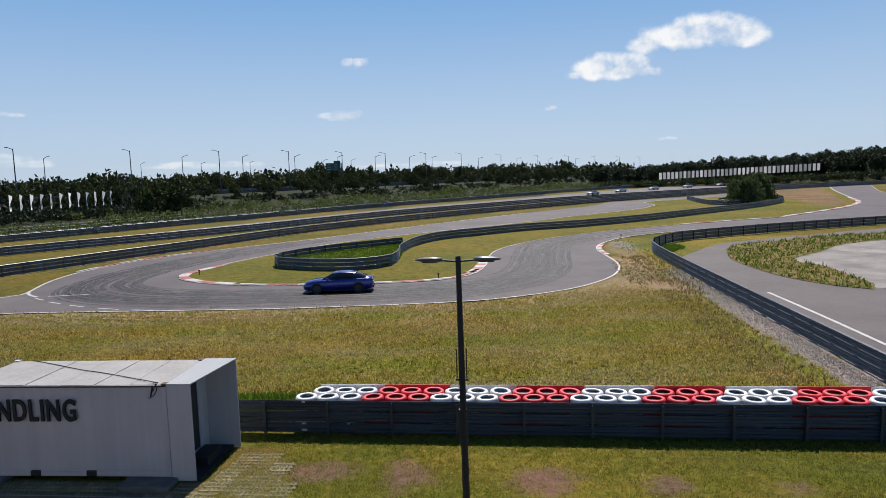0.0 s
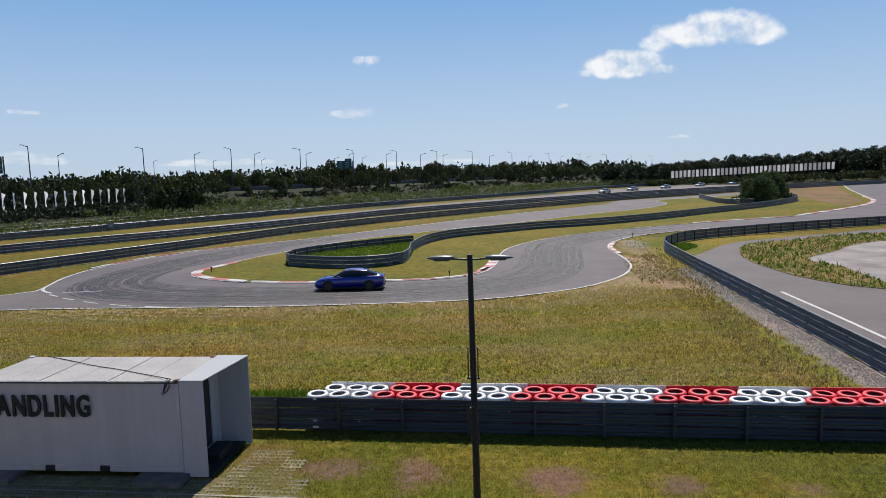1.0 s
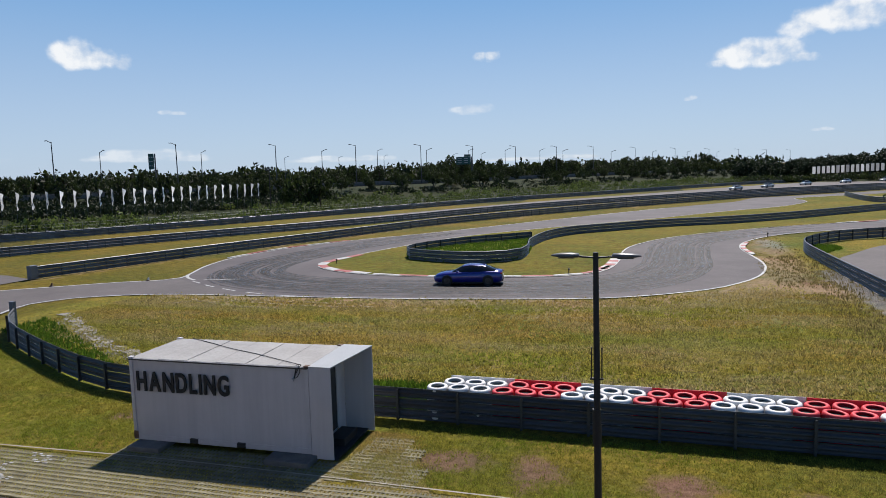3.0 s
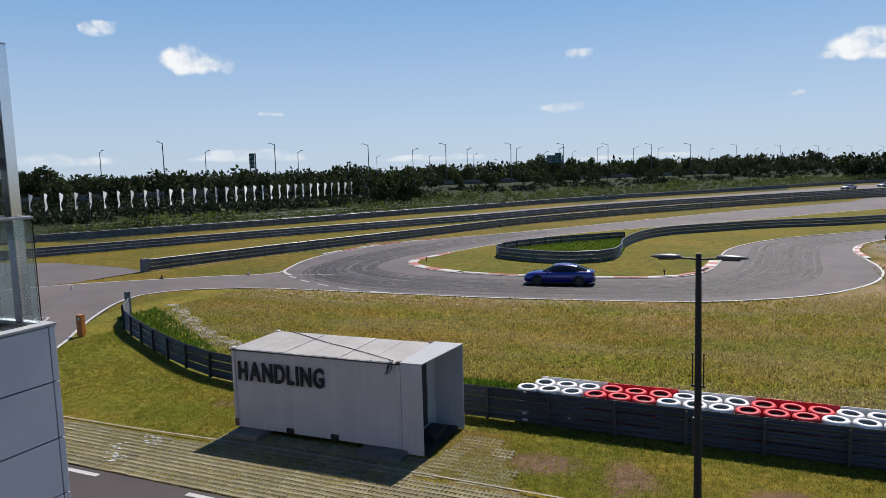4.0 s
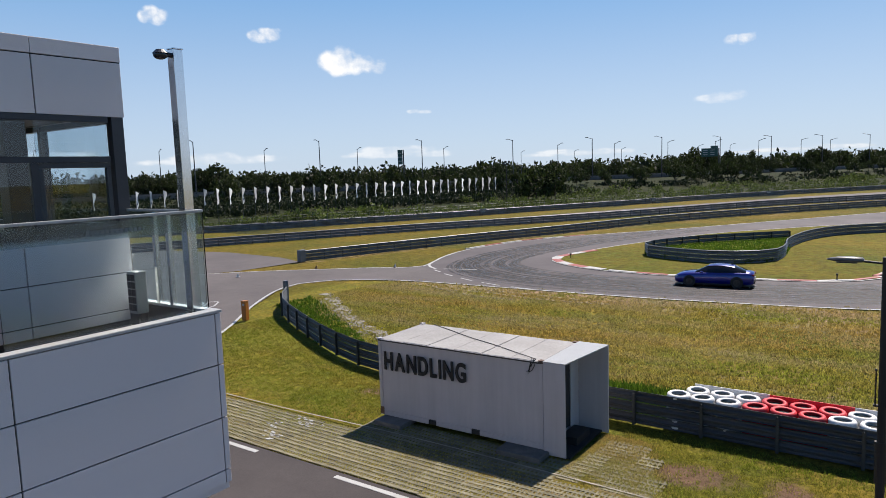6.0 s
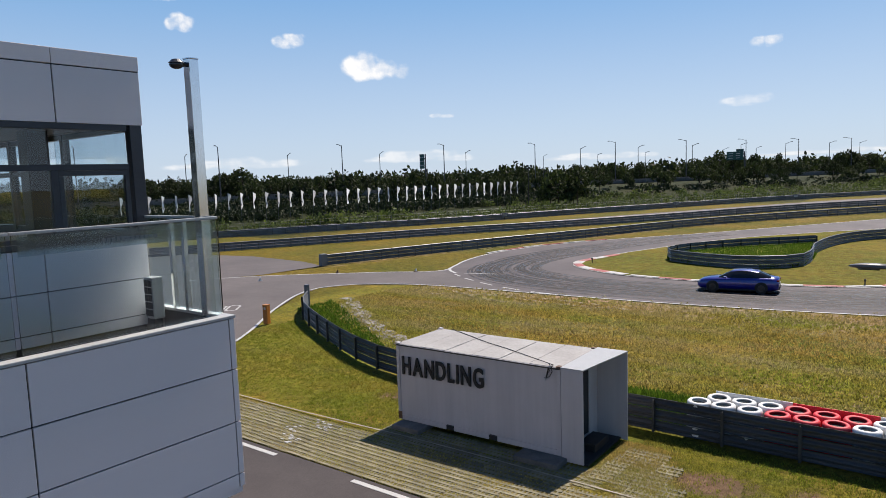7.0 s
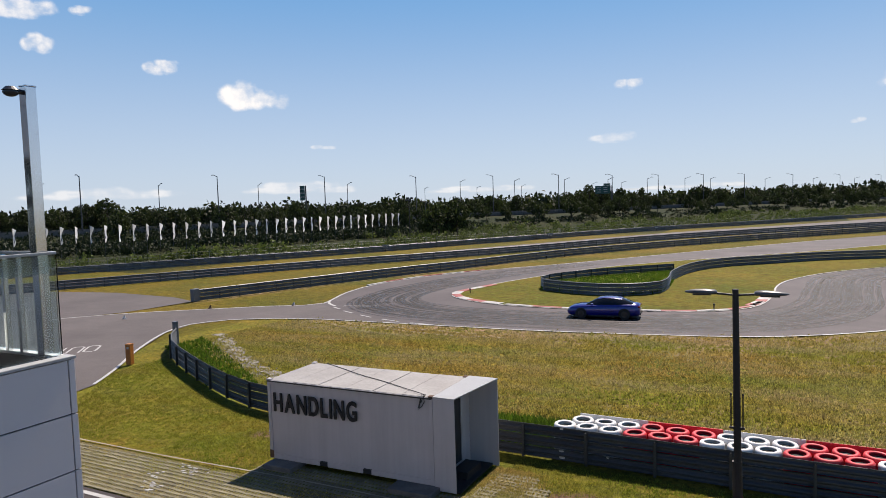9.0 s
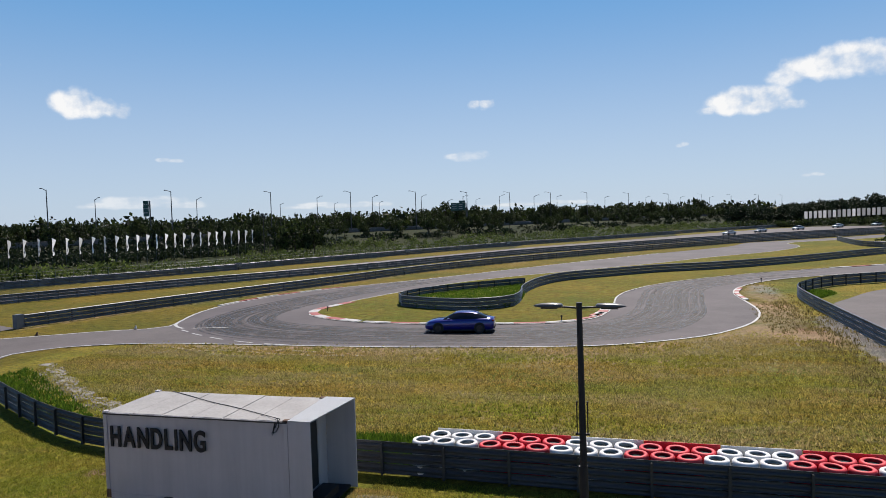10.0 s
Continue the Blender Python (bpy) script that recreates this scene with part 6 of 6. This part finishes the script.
for f in np.linspace(0, 1, 1300):
    x = 40 + 280 * f
    spots.append((x, np.interp(x, [40, 66, 128, 190, 280, 320], [291, 293, 278, 284, 303, 314]) + rng.uniform(-7, 14), np.interp(x, [40, 66, 128, 190, 280], [0, 0, 1.6, 2.8, 3.8]), rng.uniform(1.0, 2.2)))
scrub("wood_edge", spots, 0.24, M_LEAF_DARK, "green bushes along the edge of the wood")
spots = []
for k in range(1100):
    az, d = radians(rng.uniform(-88, 40)), rng.uniform(430, 600)
    if az < 0.17:
        spots.append((d * math.sin(az), d * math.cos(az), 0, rng.uniform(6, 10.5)))
scrub("far_wood", spots, 0.16, M_LEAF_DARK, "distant dark tree line on the horizon", 90)


# ---- grass blades where the lawn is near ----
def blades(name, spots, height, width, material, label, per=4, spread=0.10):
    r = random.Random(len(spots) + 1)
    vs, fs = [], []
    for x, y, s in spots:
        for _ in range(per):
            a, h = r.uniform(0, 6.3), height * s * r.uniform(0.5, 1.2)
            bx, by = x + r.uniform(-spread, spread), y + r.uniform(-spread, spread)
            lx, ly = r.uniform(-0.5, 0.5) * h, r.uniform(-0.5, 0.5) * h
            cx, cy = math.cos(a) * width, math.sin(a) * width
            n = len(vs)
            vs += [(bx - cx, by - cy, -0.02), (bx + cx, by + cy, -0.02), (bx + lx, by + ly, h)]
            fs.append((n, n + 1, n + 2))
    return tagged(part(name, Build().add(vs, fs), material), label, "grass", kind="stuff")


def scatter(n, x0, x1, y0, y1, s0, s1, keep=None):
    out = []
    while len(out) < n:
        x, y = rng.uniform(x0, x1), rng.uniform(y0, y1)
        n -= 0 if (keep is None or keep(x, y)) else 1
        if keep is None or keep(x, y):
            out.append((x, y, rng.uniform(s0, s1)))
    return out


def field(x, y):
    top = np.interp(x, [-37, -34, -30, -13, -3.4, 0.9, 4.8, 7.0, 9.0, 12.5], [34.0, 38.2, 39.2, 39.9, 41.2, 42.6, 45.0, 47.2, 48.5, 44.0])
    low = 21.5 - (x + 18) * 0.55 + 0.6 if x < -16 else 21.2
    return low < y < top + rng.gauss(0, 0.7) and not (-6.6 < x and y < 22.0) and not (x > 12.0)


def near_lawn(x, y):
    top = np.interp(x, [-31, -29.2, -27.3, -23.7, -20.5, -17.8, -14.5, -8, 15], [26.5, 25.2, 24.2, 22.4, 21.0, 20.3, 20.1, 20.1, 19.9])
    low = np.interp(x, [-31, -29.5, -26, -25], [23.0, 21.4, 17.0, 15.85])
    bare = any(((x - cx) / rx) ** 2 + ((y - cy) / ry) ** 2 < rng.uniform(0.5, 1.3) for cx, cy, rx, ry in ((-4.7, 17.7, 1.1, 0.65), (-2.2, 17.5, 0.6, 1.15), (1.5, 17.2, 0.8, 0.85), (4.6, 17.2, 0.7, 0.7), (7.8, 17.0, 0.9, 0.6)))
    return low < y < top and not (-14.8 < x < -7.2 and y > 16.6) and not (bare and rng.random() < 0.72)


def inside(outline):
    """A test for lying inside an outline, by counting the edges crossed."""
    edge = [(p.x, p.y) for p in outline]
    return lambda x, y: sum((ay > y) != (by > y) and x < ax + (y - ay) / (by - ay) * (bx - ax) for (ax, ay), (bx, by) in zip(edge, edge[1:] + edge[:1])) % 2 == 1


in_loop, in_verge = inside(spline(RAIL_LOOP[:13], 1.0, True)), inside(verge_outline)
blades("field_grass", scatter(52000, -33, 12.5, 21.8, 53, 0.4, 1.3, field), 0.068, 0.018, M_BLADE, "rough olive field grass between guardrail and track", 5, 0.11)
blades("field_tufts", scatter(30000, -33, 12.5, 21.8, 46, 0.5, 1.5, field), 0.085, 0.030, M_BLADE, "coarse dry grass tufts in the rough field", 6, 0.06)
blades("near_grass", scatter(36000, -31, 14.5, 15.9, 26.5, 0.5, 1.2, near_lawn), 0.042, 0.014, M_BLADE_LAWN, "short lawn grass in front of the guardrail", 7, 0.10)
blades("lush_weeds", scatter(3400, -9.2, -6.1, 20.9, 23.4, 0.7, 1.4) + scatter(4200, -33.5, -22.0, 23.0, 32, 0.2, 0.6, lambda x, y: 26.1 - (x + 29) * 0.62 < y < 29.0 - (x + 29) * 0.66) + scatter(5200, 20.0, 45.0, 45, 84, 0.4, 1.3, in_verge) + scatter(700, 16.0, 18.6, 66.5, 72.5, 0.3, 0.8, lambda x, y: y > 64.0 + (x - 15.0) * 1.7) + [(x, y, s + 0.9) for x, y, s in scatter(15000, -20.6, -9.6, 57.4, 75.6, 0.0, 0.8, in_loop)], 0.34, 0.045, M_BLADE_LUSH, "lush green weeds along the guardrail")
blades("dry_weeds", scatter(300, 11.8, 14.3, 44, 64, 0.3, 0.9) + scatter(90, 12.2, 14.6, 64, 80, 0.2, 0.6) + scatter(1300, 20.0, 45.0, 45, 84, 0.3, 1.2, in_verge) + scatter(700, 9.4, 13.2, 48, 64, 0.1, 0.5, lambda x, y: y < 46 + (x - 4.5) * 2.6) + scatter(900, 10.4, 12.9, 22, 46, 0.2, 0.6), 0.33, 0.028, M_BLADE_DRY, "dry brown weeds on bare soil")
blades("paver_grass", scatter(24000, -26, 3, 13.05, 15.6, 0.3, 1.0) + scatter(7000, -7.6, -4.6, 15.7, 19.2, 0.5, 1.1, lambda x, y: x < -4.9 - 0.42 * (y - 15.9) + rng.gauss(0, 0.25)), 0.06, 0.012, M_BLADE, "short yellowed grass growing through lawn pavers")
# loose stones
st = Build()
for _ in range(5200):
    x, y = (14.3 - abs(rng.gauss(0, 0.65)), rng.uniform(20.8, 56)) if rng.random() < 0.85 else (0, 0)
    if x == 0:
        f = rng.random()
        x, y = -32.2 + 11.0 * f + rng.gauss(0, 0.35), 31.8 - 6.6 * f**0.75 + rng.gauss(0, 0.35)
    s = rng.uniform(0.015, 0.05)
    st.add([(x - s, y, 0), (x, y - s, 0), (x + s, y, 0), (x, y + s, 0), (x + rng.uniform(-0.3, 0.3) * s, y, s * 0.9)], [(0, 1, 4), (1, 2, 4), (2, 3, 4), (3, 0, 4)])
tagged(part("loose_stones", st, M_STONE), "grey loose gravel beside the guardrail", "gravel", kind="stuff")


# ---- clouds, far off ----
def cloud(az, el, wide, high, material, puffs, seed):
    """A cloud bank 3 km away: a bulged sheet of uneven thickness."""
    far = 3000.0
    w, h = far * math.tan(radians(wide)) / 2, far * math.tan(radians(high)) / 2
    r = random.Random(seed)
    lumps = []
    for k in range(puffs):
        u = (-0.62 + 1.24 * (k + 0.5) / puffs) * (0.75 if puffs < 6 else 1.0) + r.uniform(-0.08, 0.08)
        s = (r.uniform(0.36, 0.52) if puffs < 6 else r.uniform(0.24, 0.44)) * (1.0 - 0.6 * abs(u))
        lumps.append((u, -0.42 + s * r.uniform(0.5, 1.9), s))
    n = 28
    me = bpy.data.meshes.new("cloud")
    vs, body = [], []
    for j in range(n + 1):
        for i in range(n + 1):
            u, v = 2 * i / n - 1, 2 * j / n - 1
            d = max(1 - math.hypot((u - a) / (1.15 * s), (v - c) / (1.4 * s)) for a, c, s in lumps)
            rim = min(1.0, 2.2 * (1 - max(abs(u), abs(v)))) * min(1.0, max(0.0, (v + 0.72) / 0.3))
            vs.append((u * w, v * h, 40 * max(0, d)))
            body.append(min(d * 1.1, 0.62) * rim - 0.35 * (1 - rim))
    me.from_pydata(vs, [], [(j * (n + 1) + i, j * (n + 1) + i + 1, (j + 1) * (n + 1) + i + 1, (j + 1) * (n + 1) + i) for j in range(n) for i in range(n)])
    me.attributes.new("body", "FLOAT", "POINT").data.foreach_set("value", np.array(body, np.float32))
    me.materials.append(material)
    a, e = radians(az), radians(el)
    at = Vector((math.sin(a) * math.cos(e), math.cos(a) * math.cos(e), math.sin(e))) * far
    ob = tagged(new("cloud", me), "white fair-weather cumulus cloud in blue sky", "cloud", "clouds", "structure")
    ob.matrix_world = look(at, at * 2) @ Matrix.Rotation(math.pi, 4, "Y")
    ob.visible_shadow = False
    return ob


for k, (az, el, wide, high, thin, puffs) in enumerate((
    (15.2, 10.1, 13.5, 5.2, 0, 11), (8.9, 8.1, 10.4, 4.2, 0, 9), (-12.0, 9.0, 3.6, 1.8, 0, 2), (-13.3, 5.0, 5.6, 1.7, 1, 4),
    (3.9, 5.2, 1.8, 1.0, 1, 3), (-37.0, 5.1, 3.4, 0.9, 1, 4), (-42.2, 9.3, 8.0, 5.2, 0, 7), (-49.2, 11.0, 4.2, 2.1, 0, 4), (-54.4, 14.7, 2.6, 1.4, 0, 3),
    (-57.2, 12.2, 3.4, 2.4, 0, 4), (-58.3, 14.5, 7.0, 2.6, 0, 5), (-54.0, 1.7, 15.0, 2.2, 1, 8), (-39.0, 1.8, 13.0, 1.9, 1, 8),
    (-24.0, 1.4, 12.0, 1.5, 1, 7), (-66.0, 2.0, 12.0, 2.4, 1, 7), (13.0, 2.4, 2.6, 0.7, 1, 3), (-8.0, 1.0, 14.0, 1.0, 1, 6),
)):
    cloud(az, el, wide, high, M_CLOUD_THIN if thin else M_CLOUD, puffs, k + 3)

# ---- lawn pavers: concrete lattice slabs, each a piece ----
pavement = thing("lawn_paver_strip", "sunlit strip of concrete lattice lawn pavers with grass in the holes", "pavement", kind="structure")


def paver_mesh():
    """One slab: five long ribs and short cross ribs, the holes open."""
    s, b = 0.63, Build()
    for k in range(3):
        y = -s / 2 + k * s / 3
        b.box(-s / 2, s / 2, y + 0.012, y + 0.105, -0.03, 0.0)
    for k in range(5):
        x = -s / 2 + k * s / 5
        b.box(x + 0.01, x + 0.062, -s / 2, s / 2, -0.03, -0.004)
    return b.mesh("paver", M_PAVER)


PAVER = paver_mesh()
bed = part("paver_bed", sheet([(-25.9, 13.02), (3.3, 13.02), (3.3, 15.55), (-4.6, 15.6), (-5.4, 17.0), (-6.2, 18.9), (-7.6, 18.9), (-7.6, 16.9), (-14.6, 16.9), (-14.6, 15.6), (-25.9, 15.6)], 0.006), M_GRASS)
tagged(bed, "dry yellowed grass and soil filling the lawn pavers", "lawn", kind="structure")
bed.data.attributes.new("dry", "FLOAT", "POINT").data.foreach_set("value", np.full(len(bed.data.vertices), 0.45, np.float32))
# worn remains of white paint on the slabs
dabs = thing("worn_paint_mark", "worn white paint remains on the lawn pavers", "road marking", kind="structure")
for _ in range(34):
    x, y = rng.choice(((-17.1, 14.5), (-16.8, 15.3), (-16.4, 15.0), (-16.6, 13.8), (-17.0, 15.0)))
    x, y = x + rng.gauss(0, 0.22), min(15.5, y + rng.gauss(0, 0.14))
    part("dab", Build().box(x, x + rng.uniform(0.06, 0.2), y, y + rng.uniform(0.03, 0.07), 0.016, 0.034), M_LINE, dabs)
slabs = []
for i in range(46):
    for j in range(4 if i < 18 or i > 28 else 6):
        slabs.append((-25.6 + i * 0.63, 13.34 + j * 0.63))
for j, n in enumerate((4, 4, 3, 3, 2)):
    for i in range(n):
        slabs.append((-7.3 + i * 0.63 + 0.08 * j, 16.0 + j * 0.63))
for x, y in slabs:
    part("paver", PAVER, M_PAVER, pavement, m=pose(x, y, (0.022 if y < 15.6 or x < -8 else 0.014) + rng.uniform(-0.008, 0.006), rng.uniform(-0.8, 0.8), rng.uniform(-0.8, 0.8), rng.uniform(-0.4, 0.4)))
